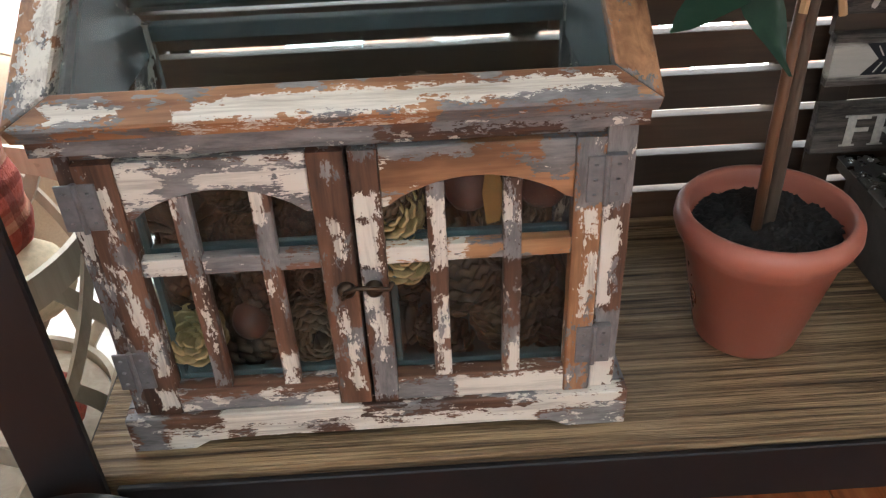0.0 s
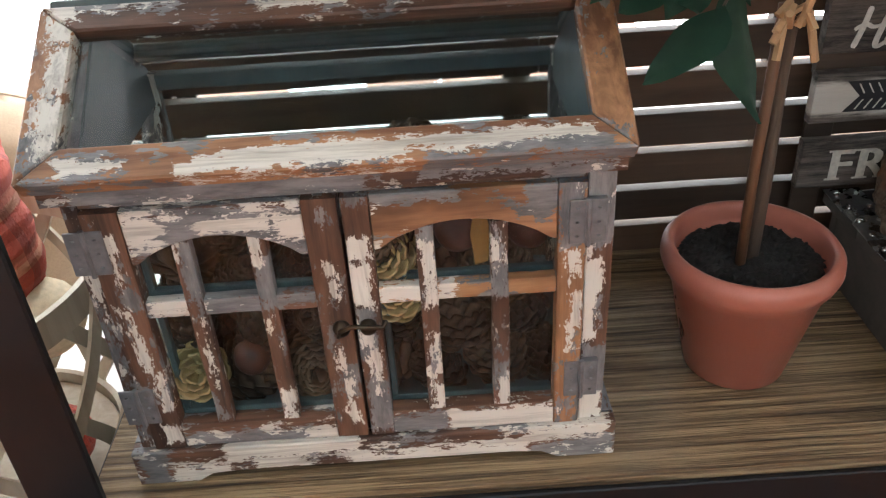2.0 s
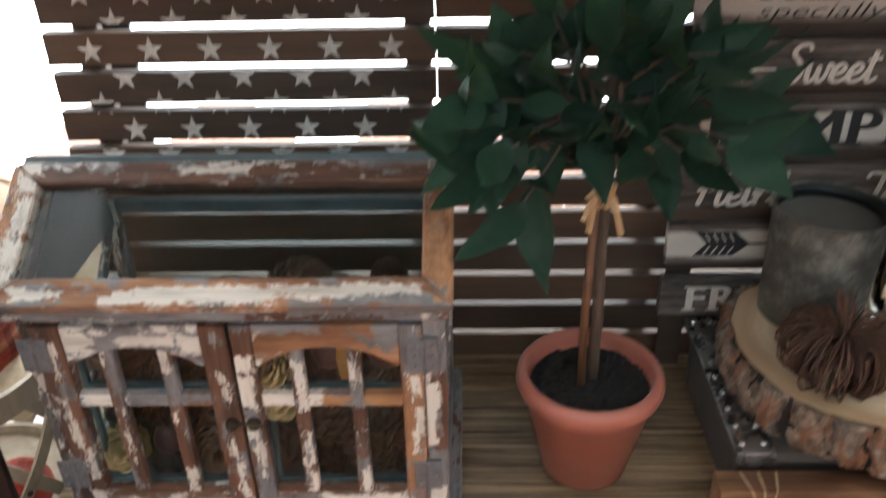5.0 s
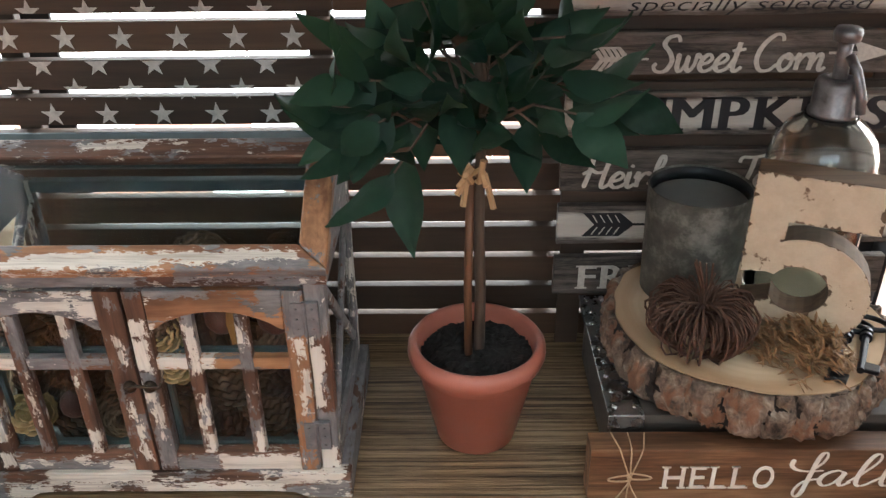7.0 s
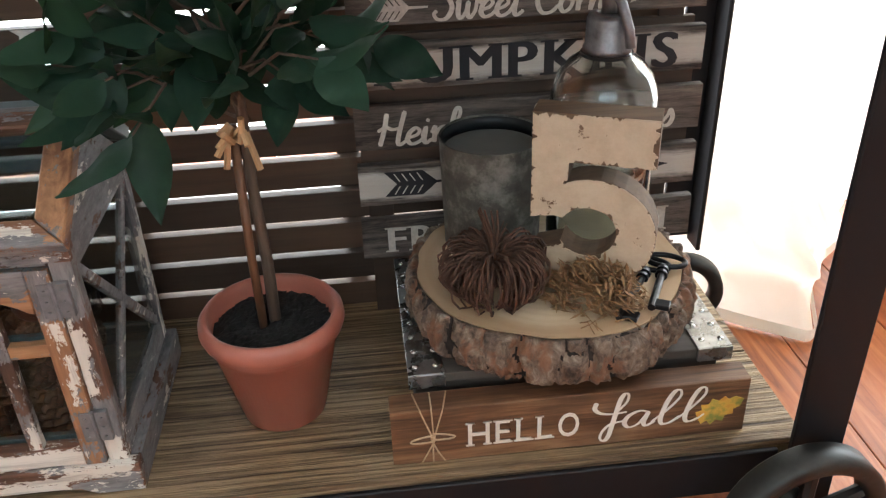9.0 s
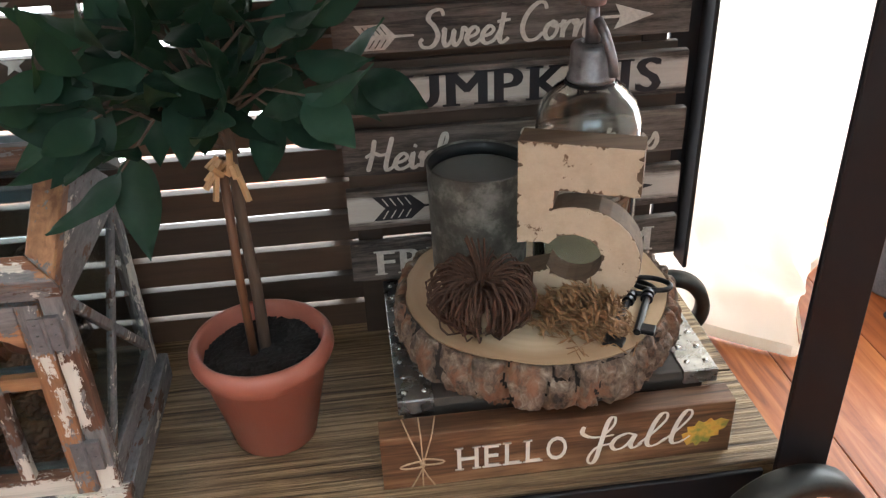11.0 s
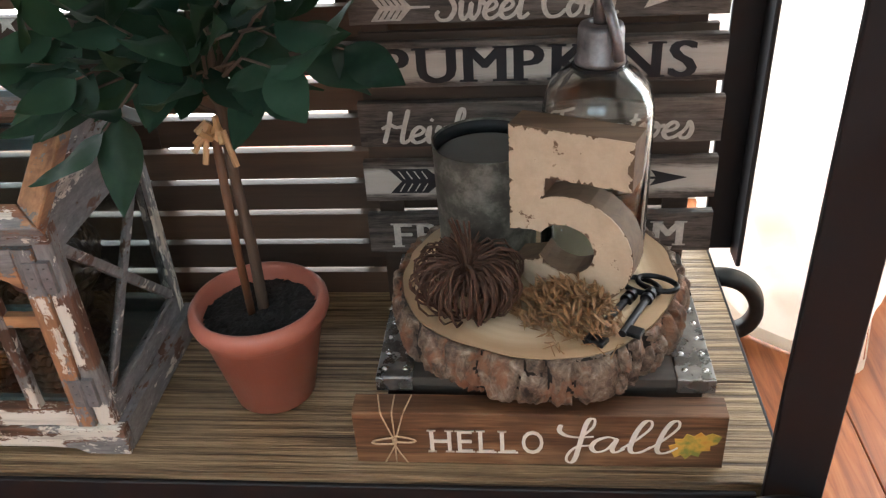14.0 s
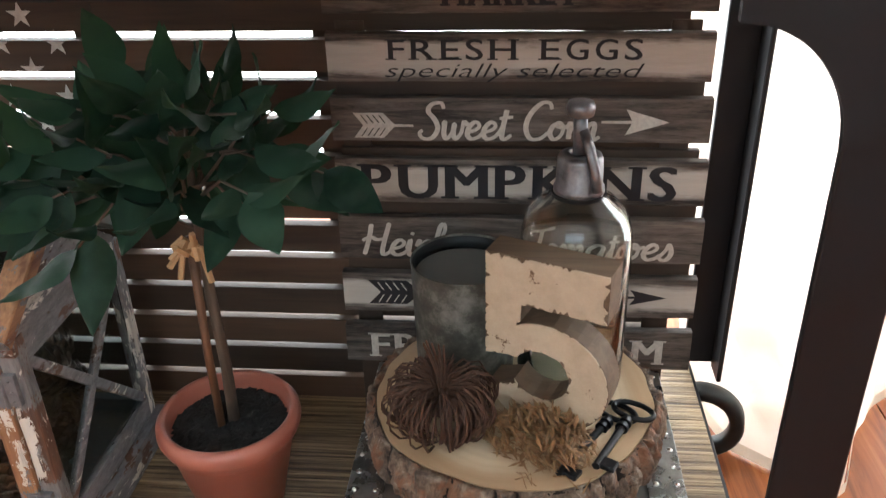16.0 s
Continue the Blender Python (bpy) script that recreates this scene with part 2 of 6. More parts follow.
PAINT["eave"] = [("w", -0.1122, -0.0885, 0.0024, 0.0134), ("w", -0.0952, -0.0783, 0.006, 0.011), ("w", -0.0437, 0.0111, 0.0012, 0.0121), ("w", -0.0006, 0.0681, 0.0003, 0.0131), ("w", 0.0599, 0.0913, 0.0078, 0.0141), ("w", 0.0859, 0.1212, 0.0056, 0.0145), ("w", 0.1205, 0.1632, 0.0087, 0.0143), ("g", 0.0739, 0.0907, -0.0024, 0.0039), ("g", 0.1345, 0.172, -0.0005, 0.0094), ("w", -0.0503, -0.0415, 0.0012, 0.0056), ("g", -0.1255, -0.1105, -0.0027, 0.003), ("g", -0.1, 0.055, -0.016, -0.005), ("g", 0.075, 0.184, -0.006, 0.002)]
PAINT["ridge"] = [("w", -0.1279, -0.1118, 0.1024, 0.118), ("g", -0.1153, -0.0899, 0.1077, 0.1202), ("w", -0.0875, -0.0677, 0.1121, 0.1191), ("w", -0.0133, 0.0378, 0.1027, 0.1091), ("w", 0.0413, 0.0614, 0.1123, 0.1176), ("g", 0.1145, 0.1632, 0.1074, 0.1155), ("g", 0.166, 0.1796, 0.1085, 0.1189)]
PAINT["rstile_l"] = [("w", -0.1278, -0.1119, 0.0873, 0.1052), ("w", -0.1257, -0.1111, 0.0562, 0.0836), ("w", -0.1278, -0.1115, 0.0294, 0.0508), ("g", -0.1289, -0.1086, 0.0095, 0.0312), ("w", -0.1251, -0.1147, 0.0165, 0.0291)]
PAINT["rstile_r"] = [("w", 0.1617, 0.1618, 0.0623, 0.0939), ("g", 0.1641, 0.1796, -0.0006, 0.0111)]
for w_name, w_axis, w_tone, w_flecks, w_along in (
        ("post_l", 2, "dark", 0.36, "z"), ("stile_ll", 2, "red", 0.34, "z"), ("arch_l", 0, "dark", 0.43, "z"), ("cross_l", 0, "red", 0.36, "z"),
        ("bar_1", 2, "red", 0.34, "z"), ("bar_2", 2, "red", 0.35, "z"), ("stile_lr", 2, "red", 0.34, "z"), ("bottom_l", 0, "red", 0.38, "z"),
        ("stile_rl", 2, "red", 0.37, "z"), ("arch_r", 0, "orange", 0.30, "z"), ("cross_r", 0, "tan", 0.30, "z"), ("bar_3", 2, "red", 0.34, "z"),
        ("bar_4", 2, "red", 0.36, "z"), ("stile_rr", 2, "orange", 0.35, "z"), ("post_r", 2, "red", 0.36, "z"), ("bottom_r", 0, "red", 0.36, "z"),
        ("plinth", 0, "red", 0.40, "z"), ("header", 0, "dark", 0.36, "z"), ("mould", 0, "red", 0.35, "z"), ("eave", 0, "orange", 0.29, "u"),
        ("ridge", 0, "red", 0.37, "u"), ("rstile_l", 1, "orange", 0.41, "u"), ("rstile_r", 1, "orange", 0.28, "u")):
    M["worn_" + w_name] = worn("worn_" + w_name, w_axis, w_tone, PAINT[w_name], w_flecks, w_along, {"arch_l": 0.045, "plinth": 0.030, "ridge": 0.020, "header": 0.020, "rstile_l": 0.020}.get(w_name, 0.008))
M["blue_wood"] = plain("teal_grey_paint", (0.090, 0.120, 0.124), 0.45, scale=60, spread=0.25)
M["hinge"] = plain("painted_hinge_metal", (0.175, 0.170, 0.174), 0.55, 0.1, 120, 0.35, 0.3)
M["bronze"] = plain("dark_bronze", (0.07, 0.055, 0.04), 0.35, 0.9, 150, 0.4)
M["steel"] = plain("black_painted_steel", (0.008, 0.008, 0.010), 0.5, 0.0, 30, 0.3, 0.12, Specular_IOR_Level=0.3)
M["iron"] = plain("grey_cast_iron", (0.04, 0.042, 0.04), 0.45, 0.6, 60, 0.4, 0.3)
M["slat_light"] = wood("light_brown_slat", (0.052, 0.028, 0.016), (0.130, 0.074, 0.043), 0, 0.7, 80)
M["slat_dark"] = wood("dark_brown_slat", (0.025, 0.015, 0.009), (0.072, 0.043, 0.027), 0, 0.7, 80)
M["star"] = plain("white_stencil_paint", (0.62, 0.60, 0.56), 0.7, scale=150, spread=0.3)
M["terracotta"] = plain("terracotta_plastic", (0.39, 0.130, 0.090), 0.34, scale=25, spread=0.12, bump=0.05)
M["soil"] = plain("black_soil", (0.012, 0.011, 0.010), 0.95, scale=220, spread=0.6, bump=1.0, distance=0.004)
M["bark"] = wood("stem_bark", (0.05, 0.032, 0.022), (0.14, 0.095, 0.065), 2, 0.8, 160, 0.8)
M["bamboo"] = wood("orange_stake", (0.075, 0.032, 0.015), (0.185, 0.082, 0.038), 2, 0.6, 120)
M["raffia"] = wood("raffia", (0.42, 0.24, 0.11), (0.62, 0.40, 0.21), 2, 0.7, 150)
M["twine"] = plain("jute_twine", (0.50, 0.36, 0.23), 0.9, scale=300, spread=0.3, bump=0.6)
k = Nodes("stained_pine")
ga = k.noise(k.coords((0.05, 1, 1)), 210, 5, 0.65, 0.6)
gb = k.noise(k.coords((0.14, 1, 1)), 44, 4, 0.6, 1.2)
gc = k.noise(k.coords((0.6, 1, 1)), 17, 3)
col = k.ramp(k.math("ADD", k.math("MULTIPLY", ga, 0.5), k.math("MULTIPLY", gb, 0.5)), [(0.38, (0.050, 0.022, 0.010)), (0.49, (0.145, 0.068, 0.032)), (0.58, (0.235, 0.122, 0.060)), (0.68, (0.32, 0.185, 0.098))])
col = k.mix(k.ramp(gc, [(0.48, 0.0), (0.64, 0.6)]), col, (0.060, 0.028, 0.014))
k.set(Base_Color=col, Roughness=0.55)
k.bump(ga, 0.35, 0.0008)
M["block"] = k.m
M["block_text"] = plain("cream_paint", (0.75, 0.70, 0.63), 0.6, scale=120, spread=0.12)
k = Nodes("patinated_tin")
pa = k.noise(k.coords(), 48, 6, 0.7)
pb = k.noise(k.coords(), 14, 3)
col = k.mix(k.ramp(pa, [(0.35, 0.0), (0.7, 1.0)]), (0.060, 0.060, 0.050), (0.15, 0.148, 0.125))
col = k.mix(k.ramp(k.math("ADD", k.math("MULTIPLY", pa, 0.6), k.math("MULTIPLY", pb, 0.5)), [(0.55, 0.0), (0.67, 0.8)]), col, (0.27, 0.265, 0.235))
k.set(Base_Color=col, Roughness=0.6, Metallic=0.25)
k.bump(pa, 0.25, 0.001)
M["candle_tin"] = k.m
M["wax"] = plain("grey_wax", (0.15, 0.15, 0.135), 0.5, scale=25, spread=0.2, bump=0.1)
M["candle_band"] = plain("black_tin_inside", (0.02, 0.024, 0.026), 0.45, 0.4, 40, 0.3)
M["tin"] = plain("scuffed_zinc", (0.36, 0.36, 0.355), 0.27, 0.9, 55, 0.5, 0.25)
M["rivet"] = plain("steel_rivet", (0.62, 0.62, 0.62), 0.25, 1.0, 150, 0.2)
M["tray_wood"] = wood("dark_grey_planks", (0.03, 0.024, 0.02), (0.085, 0.07, 0.058), 0, 0.7, 70)
M["siphon"] = plain("pewter", (0.26, 0.245, 0.25), 0.38, 0.6, 60, 0.7, 0.3)
M["key"] = plain("black_iron", (0.012, 0.013, 0.016), 0.33, 0.5, 120, 0.4, 0.3)
M["twig"] = plain("vine_twig", (0.088, 0.041, 0.024), 0.75, scale=200, spread=0.5, bump=0.4)
M["straw"] = plain("dried_oat_husk", (0.30, 0.165, 0.075), 0.7, scale=110, spread=0.5, bump=0.3)
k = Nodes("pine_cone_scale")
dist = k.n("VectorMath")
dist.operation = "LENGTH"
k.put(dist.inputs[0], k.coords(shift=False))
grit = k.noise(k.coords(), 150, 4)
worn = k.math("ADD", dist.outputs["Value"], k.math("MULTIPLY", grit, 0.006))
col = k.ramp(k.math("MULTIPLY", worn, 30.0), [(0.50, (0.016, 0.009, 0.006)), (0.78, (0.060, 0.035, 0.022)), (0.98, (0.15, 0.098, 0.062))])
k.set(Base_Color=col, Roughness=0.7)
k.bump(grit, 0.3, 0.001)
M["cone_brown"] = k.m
M["cone_yellow"] = plain("bleached_cone_scale", (0.50, 0.36, 0.17), 0.65, scale=120, spread=0.35, bump=0.2)
M["gourd"] = plain("dark_red_gourd", (0.085, 0.028, 0.022), 0.45, scale=60, spread=0.3)
M["leaf_orange"] = plain("autumn_leaf", (0.45, 0.20, 0.05), 0.6, scale=80, spread=0.4)
M["white_cloth"] = plain("white_cotton", (0.82, 0.80, 0.76), 0.95, scale=300, spread=0.08, bump=0.4)
M["linen_tan"] = plain("tan_cotton", (0.36, 0.25, 0.165), 0.9, scale=420, spread=0.12, bump=0.3)
M["basket"] = wood("whitewashed_strip", (0.27, 0.215, 0.15), (0.46, 0.39, 0.29), 2, 0.6, 60)
M["red_fluff"] = plain("red_tinsel", (0.55, 0.06, 0.03), 0.5, scale=260, spread=0.6, bump=1.0, distance=0.006)
M["cream_ball"] = plain("cream_wool", (0.70, 0.58, 0.40), 0.9, scale=160, spread=0.2, bump=0.6)
M["wall"] = plain("warm_white_wall", (0.72, 0.69, 0.64), 0.85, scale=12, spread=0.06)
M["ceiling"] = plain("white_ceiling", (0.80, 0.79, 0.77), 0.9, scale=12, spread=0.05)
M["frame_white"] = plain("white_window_frame", (0.80, 0.80, 0.79), 0.4, scale=12, spread=0.05)
M["cable"] = plain("blue_grey_cable", (0.05, 0.07, 0.11), 0.45, scale=60, spread=0.2)
M["denim"] = plain("blue_grey_cloth", (0.16, 0.18, 0.21), 0.9, scale=300, spread=0.3, bump=0.3)
M["window_glow"] = glow("daylight_outside", (0.93, 1.0, 1.05), WINDOW_GLOW)
# cool fill light added from the south to brighten front faces
M["room_fill"] = glow("added_room_fill", (0.75, 0.96, 1.12), ROOM_FILL)

k = Nodes("clear_glass")
k.set(Base_Color=(0.93, 0.98, 0.97), Roughness=0.02, IOR=1.45, Transmission_Weight=1.0)
M["glass"] = k.m
k = Nodes("dusty_pane")
dust = k.noise(k.coords(), 14, 5, 0.6)
k.set(Base_Color=(0.80, 0.87, 0.87), Roughness=k.ramp(dust, [(0.4, 0.02), (0.8, 0.10)]), IOR=1.30, Transmission_Weight=1.0)
M["pane"] = k.m

# plant leaf: green by object, paler midrib side lit through
k = Nodes("bay_leaf")
rnd = k.n("ObjectInfo").outputs["Random"]
vein = k.noise(k.coords((1, 1, 1)), 120, 3)
col = k.mix(rnd, (0.008, 0.022, 0.015), (0.026, 0.062, 0.040))
col = k.mix(k.ramp(vein, [(0.4, 0.0), (0.7, 0.3)]), col, (0.026, 0.066, 0.036))
k.set(Base_Color=col, Roughness=0.5, Specular_IOR_Level=0.18, Transmission_Weight=0.0)
k.bump(vein, 0.25, 0.0008)
tr = k.n("BsdfTranslucent", Color=k.mix(rnd, (0.03, 0.10, 0.03), (0.09, 0.20, 0.05)))
ms = k.n("MixShader", Fac=0.10)
k.t.links.new(k.b.outputs[0], ms.inputs[1])
k.t.links.new(tr.outputs[0], ms.inputs[2])
k.t.links.new(ms.outputs[0], k.out.inputs["Surface"])
M["leaf"] = k.m

# thin curtain, lit through
k = Nodes("sheer_curtain")
wv = k.noise(k.coords(), 300, 2)
k.set(Base_Color=k.mix(k.noise(k.coords(), 9, 3), (0.60, 0.54, 0.44), (0.72, 0.665, 0.57)), Roughness=0.9)
k.bump(wv, 0.2, 0.0006)
tr = k.n("BsdfTranslucent", Color=(0.88, 0.80, 0.69))
ms = k.n("MixShader", Fac=0.42)
k.t.links.new(k.b.outputs[0], ms.inputs[1])
k.t.links.new(tr.outputs[0], ms.inputs[2])
k.t.links.new(ms.outputs[0], k.out.inputs["Surface"])
M["sheer"] = k.m

# rough sawn shelf: deep ridges along x, worn pale on the crests
k = Nodes("rough_sawn_wood")
v = k.coords((0.020, 1, 1))
ridge = k.noise(v, 215, 4, 0.65, 0.4)
fine = k.noise(k.coords((0.1, 1, 1)), 420, 5, 0.7)
big = k.noise(k.coords((0.4, 1, 1)), 7, 4)
h = k.math("ADD", ridge, k.math("MULTIPLY", fine, 0.25))
col = k.ramp(h, [(0.44, (0.036, 0.021, 0.010)), (0.57, (0.140, 0.088, 0.042)), (0.74, (0.36, 0.25, 0.135))])
col = k.mix(k.ramp(big, [(0.45, 0.0), (0.75, 0.5)]), col, (0.13, 0.085, 0.048))
k.set(Base_Color=col, Roughness=k.ramp(h, [(0.4, 0.75), (0.75, 0.42)]))
k.bump(h, 1.0, 0.004)
M["shelf"] = k.m

# reddish floor boards
k = Nodes("red_brown_laminate")
v = k.coords((1, 0.07, 1))
g = k.noise(v, 45, 6, 0.65, 1.2)
rnd = k.n("ObjectInfo").outputs["Random"]
col = k.ramp(g, [(0.3, (0.12, 0.029, 0.007)), (0.5, (0.32, 0.092, 0.025)), (0.75, (0.48, 0.175, 0.056))])
col = k.mix(k.math("MULTIPLY", rnd, 0.4), col, (0.30, 0.088, 0.032))
k.set(Base_Color=col, Specular_IOR_Level=0.3, Roughness=k.ramp(g, [(0.3, 0.42), (0.7, 0.32)]))
k.bump(g, 0.08, 0.0006)
M["floor"] = k.m

# bark of the log slice
k = Nodes("rough_bark")
a = k.noise(k.coords((1, 1, 0.8)), 85, 7, 0.72, 0.5)
b = k.noise(k.coords((1, 1, 0.8)), 34, 4, 0.6)
c = k.noise(k.coords((1, 1, 0.5)), 24, 3)
col = k.ramp(a, [(0.36, (0.030, 0.020, 0.015)), (0.46, (0.115, 0.076, 0.052)), (0.56, (0.205, 0.150, 0.110)), (0.68, (0.36, 0.30, 0.24))])
col = k.mix(k.ramp(b, [(0.52, 0.0), (0.60, 0.8)]), col, k.mix(a, (0.15, 0.058, 0.028), (0.28, 0.135, 0.072)))
col = k.mix(k.ramp(c, [(0.56, 0.0), (0.66, 0.7)]), col, (0.045, 0.034, 0.028))
k.set(Base_Color=col, Roughness=k.ramp(b, [(0.4, 0.62), (0.7, 0.85)]))
k.bump(k.math("ADD", a, k.math("MULTIPLY", b, 0.6)), 0.8, 0.004)
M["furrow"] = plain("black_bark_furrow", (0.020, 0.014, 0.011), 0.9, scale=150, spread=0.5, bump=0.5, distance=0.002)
M["log_bark"] = k.m

# sawn face of the log: growth rings about its middle
k = Nodes("sawn_log_face")
tc = k.coords(shift=False)
ln = k.n("VectorMath")
ln.operation = "LENGTH"
k.put(ln.inputs[0], k.mix(1.0, tc, (0, 0, 0), "ADD"))
wob = k.math("ADD", ln.outputs["Value"], k.math("MULTIPLY", k.noise(tc, 18, 3), 0.012))
ring = k.math("SINE", k.math("MULTIPLY", wob, 900.0))
col = k.mix(k.ramp(k.math("ADD", k.math("MULTIPLY", ring, 0.5), 0.5), [(0.3, 0.0), (0.9, 0.16)]), (0.68, 0.545, 0.375), (0.44, 0.30, 0.175))
col = k.mix(k.ramp(wob, [(0.104, 0.0), (0.117, 0.7)]), col, (0.33, 0.19, 0.09))
col = k.mix(k.ramp(k.noise(tc, 13, 4), [(0.45, 0.0), (0.75, 0.3)]), col, (0.40, 0.27, 0.15))
k.set(Base_Color=col, Roughness=0.65)
k.bump(k.noise(tc, 240, 4), 0.15, 0.0008)
M["log_face"] = k.m

# sign boards: weathered grey brown, with or without a rubbed white coat
def sign_board(name, coat):
    k = Nodes(name)
    fine = k.noise(k.coords((0.09, 1, 1)), 150, 7, 0.78, 0.5)
    big = k.noise(k.coords((0.35, 1, 1)), 26, 5, 0.7)
    mixd = k.math("ADD", k.math("MULTIPLY", fine, 0.65), k.math("MULTIPLY", big, 0.35))
    col = k.mix(k.ramp(mixd, [(0.40, 0.0), (0.62, 1.0)]), (0.014, 0.010, 0.008), (0.165, 0.136, 0.114))
    if coat:
        sep = k.n("SeparateXYZ")
        k.put(sep.inputs[0], k.n("TexCoord").outputs["Generated"])
        edge = k.math("MULTIPLY", k.math("MULTIPLY", sep.outputs[2], k.math("SUBTRACT", 1.0, sep.outputs[2])), 4.0)
        f = k.math("ADD", k.math("MULTIPLY", edge, 0.8), k.math("SUBTRACT", k.math("ADD", k.math("MULTIPLY", fine, 0.5), k.math("MULTIPLY", big, 0.7)), 0.6))
        m_ = k.ramp(f, [(0.35, 0.0), (0.62, 1.0)])
        col = k.mix(m_, col, k.mix(fine, (0.34, 0.31, 0.27), (0.56, 0.52, 0.46)))
    k.set(Base_Color=col, Roughness=0.75)
    k.bump(fine, 0.4, 0.001)
    return k.m


M["board_white"] = sign_board("rubbed_white_board", True)
M["board_dark"] = sign_board("weathered_dark_board", False)
M["ink"] = plain("black_stencil", (0.012, 0.012, 0.016), 0.7, scale=260, spread=0.4)
M["chalk"] = plain("pale_stencil", (0.56, 0.52, 0.46), 0.75, scale=260, spread=0.25)

# cream paint of the number, chipped at its edges
k = Nodes("cream_chipped_paint")
e = k.noise(k.coords(), 95, 6, 0.75)
bb = k.noise(k.coords(), 22, 4, 0.6)
f = k.math("ADD", k.math("MULTIPLY", e, 0.6), k.math("MULTIPLY", bb, 0.5))
m_ = k.ramp(f, [(0.0, 1.0), (0.655, 0.0)], True)
stain = k.ramp(k.noise(k.coords(), 34, 5, 0.65), [(0.45, 0.0), (0.7, 0.45)])
paint = k.mix(stain, k.mix(e, (0.42, 0.33, 0.23), (0.60, 0.49, 0.36)), (0.33, 0.23, 0.14))
col = k.mix(m_, (0.15, 0.09, 0.05), paint)
k.set(Base_Color=col, Roughness=0.6)
k.bump(m_, 0.4, 0.001)
M["five_face"] = k.m
M["five_side"] = wood("old_brown_wood", (0.062, 0.036, 0.021), (0.175, 0.112, 0.066), 0, 0.75, 80)

# painted autumn leaf
k = Nodes("painted_leaf")
lv = k.noise(k.coords(), 70, 4)
k.set(Base_Color=k.ramp(lv, [(0.35, (0.22, 0.24, 0.05)), (0.5, (0.62, 0.36, 0.06)), (0.68, (0.55, 0.22, 0.04))]), Roughness=0.6)
M["leaf_paint"] = k.m

# red and orange plaid
k = Nodes("orange_plaid")
sp = k.n("SeparateXYZ")
k.put(sp.inputs[0], k.n("TexCoord").outputs["Object"])
s1 = k.ramp(k.math("FRACT", k.math("MULTIPLY", sp.outputs[2], 24.0)), [(0.0, 0.0), (0.45, 1.0), (0.62, 0.35), (0.8, 0.0)], True)
s2 = k.ramp(k.math("FRACT", k.math("MULTIPLY", sp.outputs[1], 22.0)), [(0.0, 0.0), (0.5, 1.0), (0.7, 0.3), (0.85, 0.0)], True)
col = k.mix(s1, (0.36, 0.055, 0.03), (0.47, 0.19, 0.11))
col = k.mix(k.math("MULTIPLY", s2, 0.7), col, (0.17, 0.028, 0.018))
k.set(Base_Color=col, Roughness=0.9)
rib = k.math("SINE", k.math("MULTIPLY", sp.outputs[2], 420.0))
k.bump(k.math("ADD", rib, k.noise(k.coords(), 380, 2)), 0.7, 0.003)
M["plaid"] = k.m


# ---- mesh helpers ----
def link(name, bm, material, smooth=False):
    me = bpy.data.meshes.new(name)
    bm.normal_update()
    bm.to_mesh(me)
    bm.free()
    if material:
        me.materials.append(M[material])
    if smooth:
        for p in me.polygons:
            p.use_smooth = True
    return new(name, me)


def root(name, place, label, category, group="", kind=""):
    ob = new(name)
    ob.empty_display_size = 0.02
    ob.location = place
    return tagged(ob, label, category, group, kind)


def base_of(ob):
    v = Vector(ob.location)
    while ob.parent:
        ob = ob.parent
        v += Vector(ob.location)
    return v


def part(name, bm, material, parent, label="", smooth=False):
    """Links a bmesh, given in room coordinates, as one mesh under a thing or a part."""
    bmesh.ops.translate(bm, verts=bm.verts, vec=-base_of(parent))
    ob = link(name, bm, material, smooth)
    ob.parent = parent
    return tagged(ob, label) if label else ob


def thing(name, bm, material, place, label, category, group="", kind="", smooth=False):
    """A thing of one mesh, with its origin at place."""
    bmesh.ops.translate(bm, verts=bm.verts, vec=-Vector(place))
    ob = link(name, bm, material, smooth)
    ob.location = place
    return tagged(ob, label, category, group, kind)


def box(x0, x1, y0, y1, z0, z1, bevel=0.001, bm=None, turn=None):
    bm = bm or bmesh.new()
    m = Matrix.Translation(((x0 + x1) / 2, (y0 + y1) / 2, (z0 + z1) / 2)) @ (turn or Matrix()) @ Matrix.Diagonal((x1 - x0, y1 - y0, z1 - z0, 1))
    r = bmesh.ops.create_cube(bm, size=1, matrix=m)
    if bevel:
        es = list({e for v in r["verts"] for e in v.link_edges})
        bmesh.ops.bevel(bm, geom=es, offset=bevel, segments=1, affect="EDGES", profile=0.6)
    return bm


def rough_box(x0, x1, y0, y1, z0, z1, bevel=0.001, amount=0.0008, cuts=14, axis=0, freq=22):
    """A board whose edges wander a little, as worn wood does."""
    bm = box(x0, x1, y0, y1, z0, z1, 0)
    es = [e for e in bm.edges if abs((e.verts[0].co - e.verts[1].co).normalized()[axis]) > 0.9]
    bmesh.ops.bevel(bm, geom=es, offset=bevel, segments=2, affect="EDGES", profile=0.6)
    es = [e for e in bm.edges if abs((e.verts[0].co - e.verts[1].co).normalized()[axis]) > 0.9]
    bmesh.ops.subdivide_edges(bm, edges=es, cuts=cuts)
    for v in bm.verts:
        v.co += Vector(noise.noise_vector(v.co * freq)) * amount
    return bm


